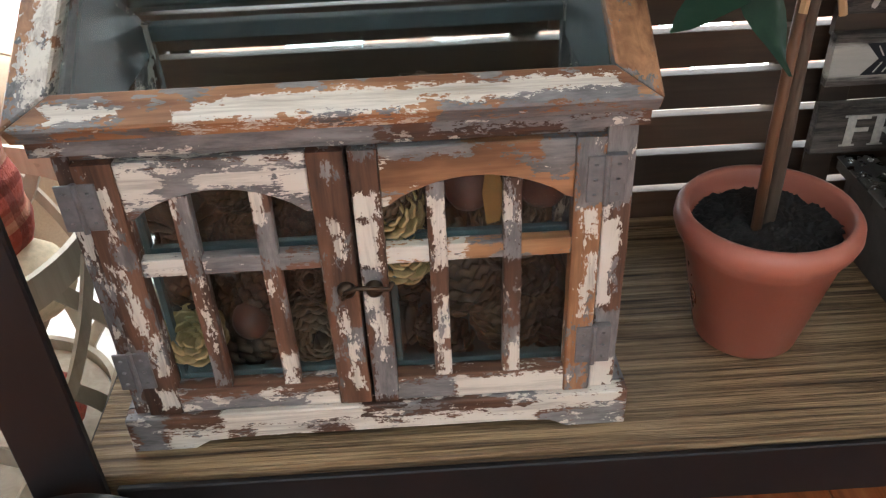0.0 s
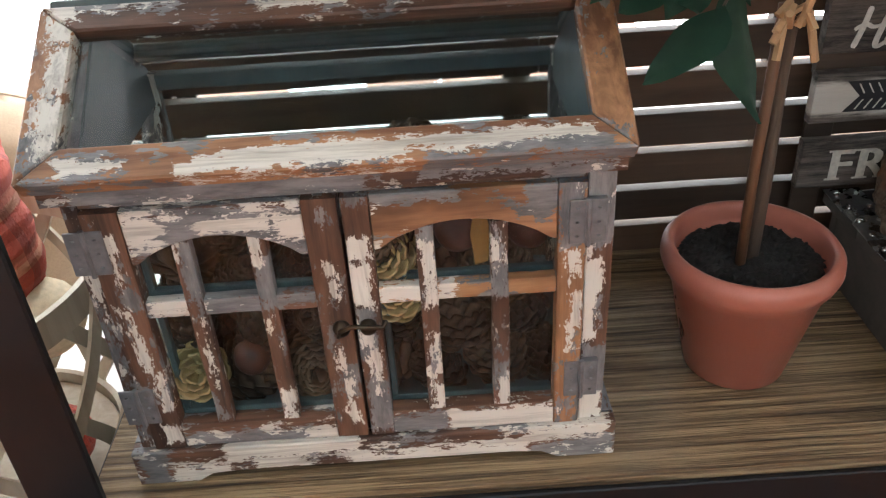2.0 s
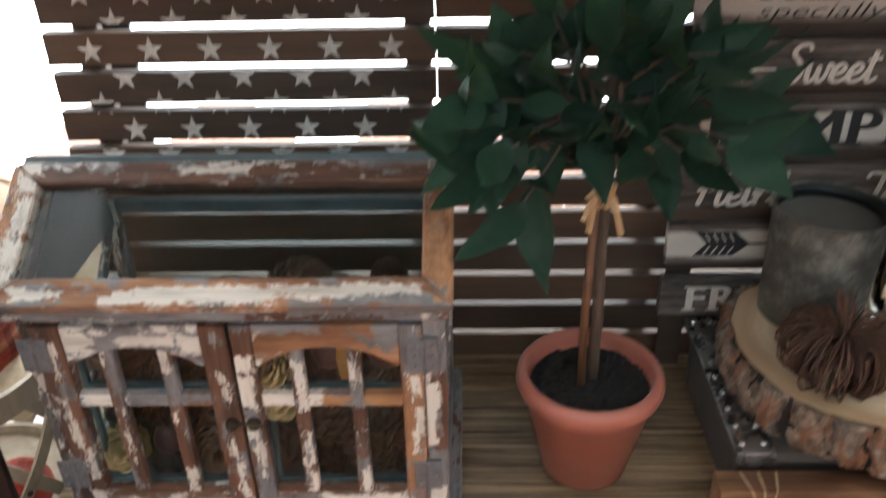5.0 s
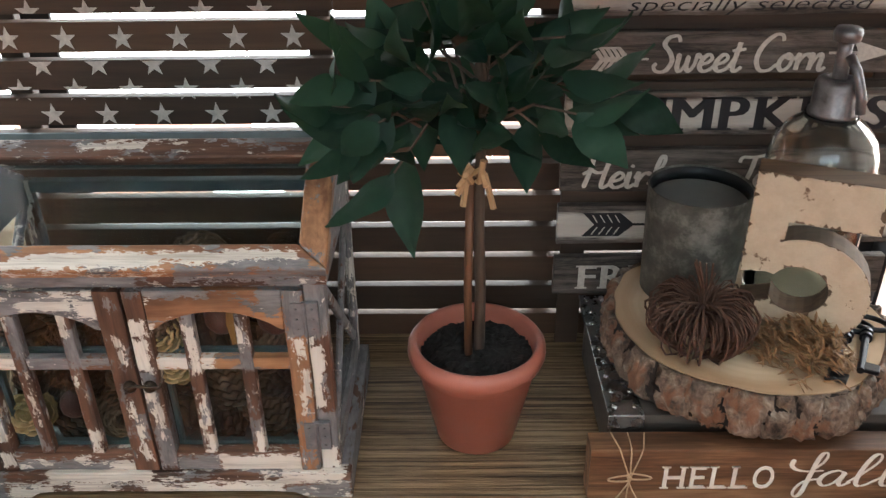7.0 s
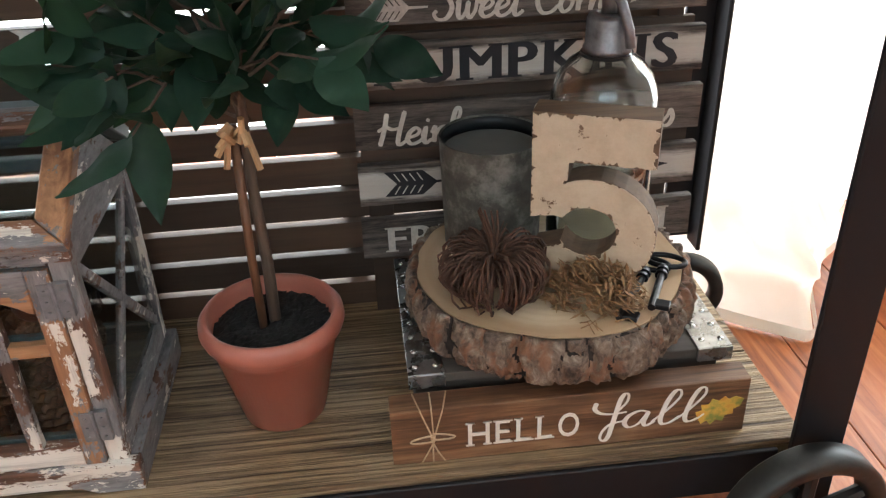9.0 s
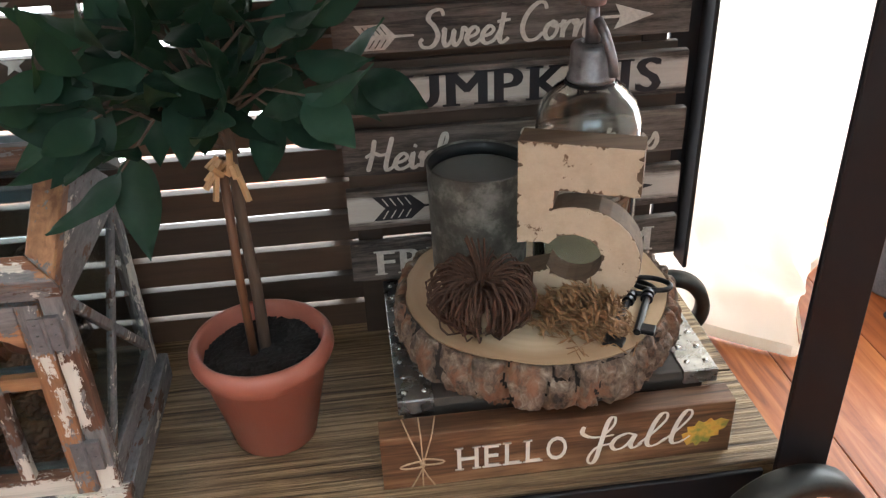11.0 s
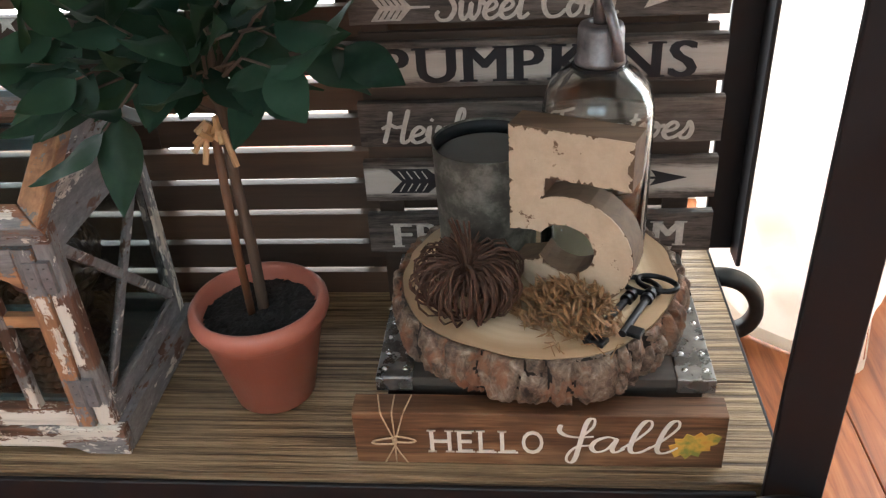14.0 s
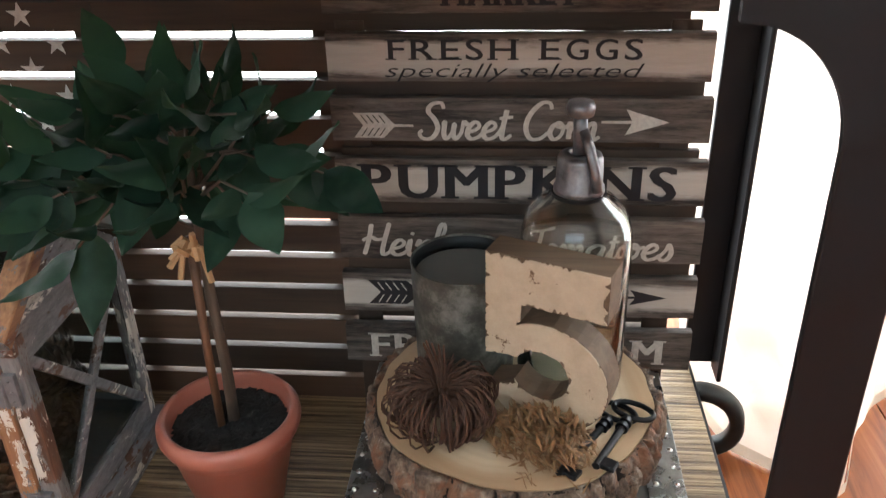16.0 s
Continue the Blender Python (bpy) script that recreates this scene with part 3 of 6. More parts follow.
def prism(points, y0, y1, bevel=0.0, plane="xz"):
    """A flat outline given in two axes, drawn out along the third."""
    bm = bmesh.new()
    put = {"xz": lambda a, b, c: (a, c, b), "yz": lambda a, b, c: (c, a, b), "xy": lambda a, b, c: (a, b, c)}[plane]
    f = bm.faces.new([bm.verts.new(put(a, b, y0)) for a, b in points])
    r = bmesh.ops.extrude_face_region(bm, geom=[f])
    move = Vector(put(0, 0, y1 - y0))
    bmesh.ops.translate(bm, verts=[v for v in r["geom"] if isinstance(v, bmesh.types.BMVert)], vec=move)
    bmesh.ops.recalc_face_normals(bm, faces=bm.faces)
    if bevel:
        es = [e for e in bm.edges if e.is_manifold and e.calc_face_angle() > 0.6]
        bmesh.ops.bevel(bm, geom=es, offset=bevel, segments=1, affect="EDGES")
    big = [f for f in bm.faces if len(f.verts) > 4]
    if big:
        bmesh.ops.triangulate(bm, faces=big)
    return bm


def lathe(profile, at, steps=48, closed=False):
    """Turns (radius, height) points about an upright axis."""
    bm = bmesh.new()
    rings = []
    for r, z in profile:
        if r < 1e-6:
            rings.append([bm.verts.new((at[0], at[1], at[2] + z))])
        else:
            rings.append([bm.verts.new((at[0] + r * math.cos(2 * math.pi * i / steps), at[1] + r * math.sin(2 * math.pi * i / steps), at[2] + z)) for i in range(steps)])
    pairs = list(zip(rings, rings[1:])) + ([(rings[-1], rings[0])] if closed else [])
    for a, b in pairs:
        for i in range(steps):
            j = (i + 1) % steps
            q = [a[i % len(a)], a[j % len(a)], b[j % len(b)], b[i % len(b)]]
            q = list(dict.fromkeys(q))
            if len(q) > 2:
                bm.faces.new(q)
    bmesh.ops.recalc_face_normals(bm, faces=bm.faces)
    return bm


def tube(points, radius, sides=6, bm=None, taper=1.0):
    """A round rod along a line of points."""
    bm = bm or bmesh.new()
    pts = [Vector(p) for p in points]
    last = None
    up = Vector((0.31, 0.17, 0.93)).normalized()
    for i, p in enumerate(pts):
        d = (pts[min(i + 1, len(pts) - 1)] - pts[max(i - 1, 0)]).normalized()
        u = d.cross(up)
        if u.length < 1e-3:
            u = d.cross(Vector((1, 0, 0)))
        u.normalize()
        w = d.cross(u)
        r = radius * (1 + (taper - 1) * i / max(1, len(pts) - 1))
        ringv = [bm.verts.new(p + (u * math.cos(2 * math.pi * s / sides) + w * math.sin(2 * math.pi * s / sides)) * r) for s in range(sides)]
        if last:
            for s in range(sides):
                bm.faces.new((last[s], last[(s + 1) % sides], ringv[(s + 1) % sides], ringv[s]))
        else:
            bm.faces.new(ringv[::-1])
        last = ringv
    bm.faces.new(last)
    return bm


def ball(at, r, squash=1.0, seg=16, bm=None):
    bm = bm or bmesh.new()
    bmesh.ops.create_uvsphere(bm, u_segments=seg, v_segments=max(6, seg // 2), radius=r, matrix=Matrix.Translation(at) @ Matrix.Diagonal((1, 1, squash, 1)))
    return bm


def flat_text(text, shear, bold):
    cu = bpy.data.curves.new("writing", "FONT")
    cu.body, cu.shear, cu.offset, cu.extrude, cu.resolution_u = text, shear, bold, 0.0, 3
    tmp = bpy.data.objects.new("writing", cu)
    me = bpy.data.meshes.new_from_object(tmp)
    bpy.data.objects.remove(tmp)
    bm = bmesh.new()
    bm.from_mesh(me)
    bpy.data.meshes.remove(me)
    return bm


def serif_text(text, bold):
    """Capitals with a short bar across the foot and head of every stem."""
    out, pen = bmesh.new(), 0.0
    for ch in text:
        if ch == " ":
            pen += 0.42
            continue
        bm = flat_text(ch, 0.0, bold)
        lo_x, hi_x = min(v.co.x for v in bm.verts), max(v.co.x for v in bm.verts)
        lo, hi = min(v.co.y for v in bm.verts), max(v.co.y for v in bm.verts)
        if ch not in "OSG":
            for level, sign_ in ((lo, 1), (hi, -1)):
                xs = sorted(v.co.x for v in bm.verts if abs(v.co.y - level) < 0.012)
                runs = []
                for x in xs:
                    if runs and x - runs[-1][1] < 0.17:
                        runs[-1][1] = x
                    else:
                        runs.append([x, x])
                for a, b in runs:
                    if b - a < 0.24:
                        q = [(a - 0.065, level), (b + 0.065, level), (b + 0.065, level + sign_ * 0.038), (a - 0.065, level + sign_ * 0.038)]
                        if sign_ < 0:
                            q = q[::-1]
                        bm.faces.new([bm.verts.new((x, y, 0.0)) for x, y in q])
        if ch in "OG":
            for v in bm.verts:
                v.co.x = lo_x + (v.co.x - lo_x) * 0.78
            hi_x = lo_x + (hi_x - lo_x) * 0.78
        bmesh.ops.translate(bm, verts=bm.verts, vec=(pen - lo_x, 0, 0))
        pen += hi_x - lo_x + 0.175
        me = bpy.data.meshes.new("glyph")
        bm.to_mesh(me)
        bm.free()
        out.from_mesh(me)
        bpy.data.meshes.remove(me)
    return out


def lettering(text, x0, x1, z0, z1, y, material, parent, name="lettering", shear=0.0, depth=0.0006, bold=0.0, tilt=0.0, serif=False):
    """Raised writing on an upright board that faces the room: filled into the given box."""
    bm = serif_text(text, 0.0) if serif else flat_text(text, shear, -0.012 if shear else 0.0)
    xs = [v.co.x for v in bm.verts]
    ys = [v.co.y for v in bm.verts]
    sx, sy_ = (x1 - x0) / (max(xs) - min(xs)), (z1 - z0) / (max(ys) - min(ys))
    lo_x, lo_y = min(xs), min(ys)
    for v in bm.verts:
        u, w = (v.co.x - lo_x) * sx, (v.co.y - lo_y) * sy_
        v.co = Vector((x0 + u, y, z0 + w + tilt * u))
    r = bmesh.ops.extrude_face_region(bm, geom=list(bm.faces))
    bmesh.ops.translate(bm, verts=[v for v in r["geom"] if isinstance(v, bmesh.types.BMVert)], vec=(0, -depth, 0))
    bmesh.ops.recalc_face_normals(bm, faces=bm.faces)
    if bold > 0:
        me = bpy.data.meshes.new("glyphs")
        bm.to_mesh(me)
        for i, s_ in enumerate((-1, 1)):
            before = len(bm.verts)
            bm.from_mesh(me)
            bm.verts.ensure_lookup_table()
            bmesh.ops.translate(bm, verts=bm.verts[before:], vec=(s_ * bold * (z1 - z0), -0.00012 * (i + 1), 0))
        bpy.data.meshes.remove(me)
    return part(name, bm, material, parent)


# single-stroke script letters: baseline 0, small letters 1 high; strokes and advance
SCRIPT = {}
SCRIPT["a"] = ([[(0.95, 0.85), (0.6, 1.0), (0.2, 0.75), (0.1, 0.3), (0.35, 0.0), (0.7, 0.2), (0.95, 0.9), (0.88, 0.25), (1.05, 0.0), (1.35, 0.25)]], 1.2)
SCRIPT["e"] = ([[(0.0, 0.3), (0.2, 0.4), (0.6, 0.55), (0.75, 0.8), (0.5, 1.0), (0.2, 0.7), (0.15, 0.25), (0.4, 0.0), (0.75, 0.1), (1.0, 0.35)]], 0.9)
SCRIPT["f"] = ([[(-0.55, 1.75), (-0.56, 1.38), (-0.28, 1.08), (0.20, 0.96), (0.78, 1.02)], [(0.30, 0.95), (0.64, 1.6), (0.64, 2.1), (0.46, 2.15), (0.36, 1.7), (0.34, 0.5), (0.32, -0.45), (0.18, -0.75), (0.0, -0.55), (0.02, -0.1), (0.26, 0.32), (0.80, 0.45)]], 0.72)
# a wider, rounder l for the greeting block
SCRIPT["L"] = ([[(0.0, 0.2), (0.45, 0.8), (0.85, 1.6), (0.80, 2.05), (0.56, 2.0), (0.38, 1.3), (0.34, 0.35), (0.5, 0.0), (0.8, 0.05), (1.1, 0.4)]], 1.0)
SCRIPT["l"] = ([[(0.0, 0.2), (0.35, 0.8), (0.62, 1.6), (0.57, 2.05), (0.38, 1.95), (0.28, 1.2), (0.28, 0.3), (0.42, 0.0), (0.75, 0.25)]], 0.66)
SCRIPT["t"] = ([[(0.0, 0.2), (0.25, 0.8), (0.35, 1.7), (0.27, 0.6), (0.3, 0.1), (0.5, 0.0), (0.8, 0.25)], [(0.0, 1.2), (0.35, 1.25), (0.75, 1.3)]], 0.68)
SCRIPT["o"] = ([[(0.55, 1.0), (0.2, 0.8), (0.08, 0.35), (0.35, 0.0), (0.7, 0.25), (0.75, 0.75), (0.5, 1.0), (0.45, 0.8), (0.75, 0.7), (1.05, 0.85)]], 0.95)
SCRIPT["r"] = ([[(0.0, 0.6), (0.15, 1.0), (0.2, 0.05), (0.24, 0.5), (0.45, 0.9), (0.7, 0.97), (0.78, 0.8)]], 0.78)
SCRIPT["n"] = ([[(0.0, 0.7), (0.15, 1.0), (0.17, 0.05), (0.3, 0.6), (0.55, 0.97), (0.72, 0.8), (0.72, 0.2), (0.85, 0.0), (1.1, 0.2)]], 1.0)
SCRIPT["m"] = ([[(0.0, 0.7), (0.15, 1.0), (0.17, 0.05), (0.3, 0.6), (0.5, 0.97), (0.63, 0.8), (0.63, 0.05), (0.76, 0.6), (0.98, 0.97), (1.12, 0.8), (1.12, 0.2), (1.25, 0.0), (1.5, 0.2)]], 1.42)
SCRIPT["w"] = ([[(0.0, 0.8), (0.1, 1.0), (0.12, 0.3), (0.3, 0.0), (0.55, 0.3), (0.65, 0.9), (0.65, 0.3), (0.85, 0.0), (1.1, 0.4), (1.15, 1.0), (1.4, 0.8)]], 1.3)
SCRIPT["i"] = ([[(0.0, 0.4), (0.15, 1.0), (0.15, 0.2), (0.3, 0.0), (0.55, 0.25)], [(0.2, 1.34), (0.22, 1.42), (0.26, 1.5)]], 0.5)
SCRIPT["s"] = ([[(0.0, 0.1), (0.3, 0.6), (0.4, 1.0), (0.62, 0.5), (0.5, 0.05), (0.2, 0.0), (0.05, 0.2)]], 0.75)
SCRIPT["S"] = ([[(1.2, 1.75), (1.0, 2.1), (0.5, 2.0), (0.35, 1.6), (0.75, 1.15), (1.0, 0.6), (0.75, 0.05), (0.25, 0.0), (0.0, 0.3), (0.15, 0.5)]], 1.25)
SCRIPT["C"] = ([[(1.35, 1.75), (1.2, 2.1), (0.75, 2.1), (0.25, 1.5), (0.1, 0.7), (0.45, 0.05), (1.0, 0.05), (1.35, 0.4)]], 1.4)
SCRIPT["H"] = ([[(0.3, 2.0), (0.25, 1.0), (0.1, 0.0)], [(1.25, 2.1), (1.1, 1.0), (1.05, 0.2), (1.2, 0.0), (1.5, 0.25)], [(-0.1, 0.9), (0.3, 1.15), (0.7, 1.0), (1.2, 1.1)]], 1.42)
SCRIPT["T"] = ([[(0.0, 1.6), (0.1, 1.95), (0.7, 1.95), (1.5, 2.15)], [(0.8, 2.0), (0.75, 1.0), (0.6, 0.2), (0.35, 0.0)]], 1.1)


def handwriting(text, x0, x1, z0, z1, y, material, parent, pen=0.10, contrast=0.3, slant=0.14):
    """Brush script on an upright board, thicker on the down strokes."""
    strokes, at = [], 0.0
    for ch in text:
        if ch == " ":
            at += 0.75
            continue
        for s in SCRIPT[ch][0]:
            strokes.append([(at + px + slant * pz, pz) for px, pz in s])
        at += SCRIPT[ch][1]
    xs = [p[0] for s in strokes for p in s]
    zs = [p[1] for s in strokes for p in s]
    fx, fz = (x1 - x0) / (max(xs) - min(xs)), (z1 - z0) / (max(zs) - min(zs))
    bm = bmesh.new()
    for si, s in enumerate(strokes):
        s = [Vector((x0 + (px - min(xs)) * fx, z0 + (pz - min(zs)) * fz)) for px, pz in s]
        s = [s[0]] + s + [s[-1]]
        line = []
        for a, b, c, d in zip(s, s[1:], s[2:], s[3:]):
            for q in range(6):
                u = q / 6
                line.append(0.5 * (2 * b + (c - a) * u + (2 * a - 5 * b + 4 * c - d) * u * u + (3 * b - a - 3 * c + d) * u ** 3))
        line.append(s[-1])
        rows = []
        for i, p in enumerate(line):
            t_ = line[min(i + 1, len(line) - 1)] - line[max(i - 1, 0)]
            t_ = t_.normalized() if t_.length > 0 else Vector((1, 0))
            down = abs(t_.y)
            w = pen * fz * 0.5 * (1 - contrast + contrast * down * (1.7 if t_.y < 0 else 0.6))
            if i in (0, len(line) - 1):
                w *= 0.6
            o = Vector((-t_.y, t_.x)) * w
            f = y - 0.0004 - 0.0003 * i / len(line) - 0.00003 * (si % 4)
            rows.append([bm.verts.new((p.x + o.x, y, p.y + o.y)), bm.verts.new((p.x + o.x, f, p.y + o.y)), bm.verts.new((p.x - o.x, f, p.y - o.y)), bm.verts.new((p.x - o.x, y, p.y - o.y))])
        for a, b in zip(rows, rows[1:]):
            for j in range(3):
                bm.faces.new((a[j], b[j], b[j + 1], a[j + 1]))
        bm.faces.new(rows[0])
        bm.faces.new(rows[-1][::-1])
    bmesh.ops.recalc_face_normals(bm, faces=bm.faces)
    return part("lettering", bm, material, parent)


# ---- the room ----
def structure(name, bm, material, label, category):
    return tagged(link(name, bm, material), label, category, kind="structure")


WY, RX0, RX1, RY0, TOP = 1.14, -2.4, 2.8, -2.3, 2.35
wx0, wx1, wz0, wz1 = -1.7, 2.1, FLOOR + 0.012, 2.0
bm = box(RX0, wx0, WY, WY + 0.12, FLOOR, TOP, 0)
box(wx1, RX1, WY, WY + 0.12, FLOOR, TOP, 0, bm)
box(wx0, wx1, WY, WY + 0.12, wz1, TOP, 0, bm)
box(wx0, wx1, WY, WY + 0.12, FLOOR, wz0, 0, bm)
structure("wall_north", bm, "wall", "warm white wall around a wide patio window", "wall")
# unseen opening, made up to let front fill light into the room
fx0, fx1, fz0, fz1 = -1.0, 1.3, 1.25, 2.15
bm = box(RX0, fx0, RY0 - 0.12, RY0, FLOOR, TOP, 0)
box(fx1, RX1, RY0 - 0.12, RY0, FLOOR, TOP, 0, bm)
box(fx0, fx1, RY0 - 0.12, RY0, fz1, TOP, 0, bm)
box(fx0, fx1, RY0 - 0.12, RY0, FLOOR, fz0, 0, bm)
structure("wall_south", bm, "wall", "unseen warm white wall with an opening for added fill light", "wall")
structure("wall_west", box(RX0 - 0.12, RX0, RY0 - 0.12, WY + 0.12, FLOOR, TOP, 0), "wall", "plain warm white wall", "wall")
structure("wall_east", box(RX1, RX1 + 0.12, RY0 - 0.12, WY + 0.12, FLOOR, TOP, 0), "wall", "plain warm white wall", "wall")
structure("ceiling", box(RX0 - 0.12, RX1 + 0.12, RY0 - 0.12, WY + 0.12, TOP, TOP + 0.1, 0), "ceiling", "plain white ceiling", "ceiling")
structure("floor_base", box(RX0 - 0.12, RX1 + 0.12, RY0 - 0.12, WY + 0.12, FLOOR - 0.12, FLOOR - 0.006, 0), "tray_wood", "dark bed under the floor boards", "floor")
structure("backdrop", box(-4, 5, 1.80, 1.82, -0.8, 2.6, 0), "window_glow", "overexposed white daylight outside the window", "backdrop")
# the south panel is an added light source, out of view
structure("backdrop_south", box(-3, 3.2, RY0 - 0.7, RY0 - 0.68, 0.2, 2.6, 0), "room_fill", "unseen glowing panel added as soft front fill light", "backdrop")

win = tagged(new("window_1"), "white framed patio window filled with daylight", "window", kind="structure")
win.location = (0.2, WY + 0.05, wz0)
for a, b, c, d in ((wx0, wx1, wz0, wz0 + 0.022), (wx0, wx1, wz1 - 0.06, wz1), (wx0, wx0 + 0.06, wz0 + 0.022, wz1 - 0.06), (wx1 - 0.06, wx1, wz0 + 0.022, wz1 - 0.06)):
    part("window_frame", box(a, b, WY + 0.02, WY + 0.09, c, d, 0.004), "frame_white", win)

# ---- cart of black steel with a rough wooden shelf ----
SX0, SX1, SY0, SY1 = -0.160, 0.727, 0.497, 0.868
cart = root("shelf_cart", (0.28, 0.68, FLOOR), "black steel cart with a rough-sawn wooden shelf on spoked wheels", "cart")
rows_y = [SY0 + 0.006, 0.622, 0.745, SY1]
for y0, y1 in zip(rows_y, rows_y[1:]):
    bm = rough_box(SX0, SX1, y0 + 0.0004, y1 - 0.0004, -0.022, 0.0, 0.0016, 0.0006, 60, 0, 30)
    for v in bm.verts:
        v.co.z = min(v.co.z, 0.0)
    part("shelf_plank", bm, "shelf", cart, "rough-sawn greyed brown plank")
part("front_rail", box(SX0 + 0.024, SX1 - 0.024, SY0, SY0 + 0.005, -0.050, -0.006, 0.001), "steel", cart)
part("front_rail_flange", box(SX0 + 0.02, SX1 - 0.02, SY0 + 0.006, SY0 + 0.04, -0.028, -0.0225, 0.001), "steel", cart)
part("back_rail", box(SX0, SX1, SY1 + 0.001, SY1 + 0.006, -0.050, -0.004, 0.001), "steel", cart)
for x in (SX0 - 0.006, SX1 + 0.001):
    part("side_rail", box(x, x + 0.005, SY0 + 0.01, SY1, -0.050, -0.008, 0.001), "steel", cart)
for s, px in ((1, 0.698), (-1, -0.172)):
    # front post: two plates of an angle bar
    part("front_post", box(px, px + 0.043, 0.474, 0.480, FLOOR + 0.02, 0.53, 0.0012), "steel", cart)
    fx = px + 0.038 if s > 0 else px
    part("front_post_flange", box(fx, fx + 0.005, 0.4805, 0.512, FLOOR + 0.02, 0.53, 0.001), "steel", cart)
    rx = 0.722 if s > 0 else -0.165
    part("rear_post", box(rx, rx + 0.036, SY1 - 0.022, SY1 - 0.016, 0.0, 0.478, 0.001), "steel", cart)
    gx = rx + 0.031 if s > 0 else rx
    part("rear_post_flange", box(gx, gx + 0.005, SY1 - 0.054, SY1 - 0.0225, -0.004, 0.478, 0.0012), "steel", cart)
    # corner plate with a round inner edge, flush behind the post's face
    x_in, x_out = (0.6955, 0.742) if s > 0 else (-0.128, -0.171)
    arc = [(x_in - s * 0.058 * (1 - math.cos(a)), 0.398 + 0.063 * math.sin(a)) for a in [math.pi / 2 * i / 14 for i in range(15)]]
    part("corner_plate", prism(arc + [(x_in - s * 0.058, 0.53), (x_out, 0.53), (x_out, 0.398)], 0.4685, 0.4735, 0.0), "steel", cart)
for y0, y1 in ((0.481, 0.608), (0.6085, 0.738), (0.7385, SY1)):
    part("upper_shelf_plank", rough_box(SX0, SX1, y0, y1, 0.4785, 0.5, 0.0016, 0.0006, 40, 0, 30), "shelf", cart, "rough-sawn greyed brown plank")
part("top_front_rail", box(-0.1285, 0.6975, 0.4745, 0.4795, 0.4710, 0.53, 0.001), "steel", cart, "black steel angle rail under the upper shelf")


def wheel(at, turn_z, axle, r=0.068, w=0.026, spokes=5):
    rim = lathe([(r, -w / 2 + 0.003), (r, w / 2 - 0.003), (r - 0.003, w / 2), (r - 0.013, w / 2), (r - 0.016, w / 2 - 0.006), (r - 0.016, -w / 2 + 0.006), (r - 0.013, -w / 2), (r - 0.003, -w / 2)], (0, 0, 0), 40, True)
    m = Matrix.Translation(at) @ Matrix.Rotation(radians(turn_z), 4, "Z") @ Matrix.Rotation(radians(90), 4, axle)
    bmesh.ops.transform(rim, matrix=m, verts=rim.verts)
    w_ob = part("wheel", rim, "iron", cart, "cast iron spoked wheel", True)
    for i in range(spokes):
        a = 2 * math.pi * i / spokes + 0.3
        bm = tube([(0.010 * math.cos(a), 0.010 * math.sin(a), 0), ((r - 0.014) * math.cos(a), (r - 0.014) * math.sin(a), 0)], 0.006, 8)
        bmesh.ops.transform(bm, matrix=m, verts=bm.verts)
        part("spoke", bm, "iron", w_ob)
    if not spokes:
        return
    bm = lathe([(0, -0.022), (0.012, -0.022), (0.014, -0.016), (0.014, 0.016), (0.012, 0.022), (0, 0.022)], (0, 0, 0), 16)
    bmesh.ops.transform(bm, matrix=m, verts=bm.verts)
    part("hub", bm, "iron", w_ob, smooth=True)
    fork = box(at[0] - 0.012, at[0] + 0.012, at[1] - 0.012, at[1] + 0.012, -0.052, -0.024, 0.002)
    part("axle_block", fork, "iron", cart)


wheel((0.703, 0.450, FLOOR + 0.0682), 6, "X")
wheel((-0.132, 0.450, FLOOR + 0.0682), -6, "X")
wheel((0.744, 0.815, FLOOR + 0.0452), -14, "X", 0.045, 0.022, 0)
wheel((-0.193, 0.815, FLOOR + 0.0482), 14, "X", 0.048, 0.022, 0)

# ---- slatted wooden flag behind the things ----
FY = 0.762
PITCH, GAP = 0.0354, 0.0074
flag = root("wooden_flag", (0.12, FY + 0.01, 0.0), "slatted brown wooden flag with white painted stars", "wall decoration")
levels = []
rnd = random.Random(5)
for i in range(13):
    g0, g1 = (GAP if q > 5 else GAP - 0.0010 for q in (i, i + 1))
    z0 = 0.0 if i == 0 else 0.0300 + (i - 1) * PITCH + g0 / 2
    z1 = 0.0300 + i * PITCH - g1 / 2
    levels.append((z0, z1))
    mat_r = "slat_light" if i % 2 == 0 else "slat_dark"
    j = rnd.uniform(-0.002, 0.002)
    if i >= 5:
        part("slat", rough_box(-0.172 + j, 0.1665, FY, FY + 0.0125, z0, z1, 0.0008, 0.0004, 16), "slat_dark" if i % 3 else "slat_light", flag)
        part("slat", rough_box(0.1675, 0.672, FY + 0.0002, FY + 0.0125, z0, z1, 0.0008, 0.0004, 16), mat_r, flag)
    else:
        part("slat", rough_box(-0.172 + j, 0.672, FY, FY + 0.0125, z0, z1, 0.0008, 0.0004, 20), mat_r, flag)
for x in (-0.15, 0.14, 0.355, 0.60):
    part("batten", box(x, x + 0.022, FY + 0.0132, FY + 0.026, 0.0, 0.45, 0.001), "slat_dark", flag)


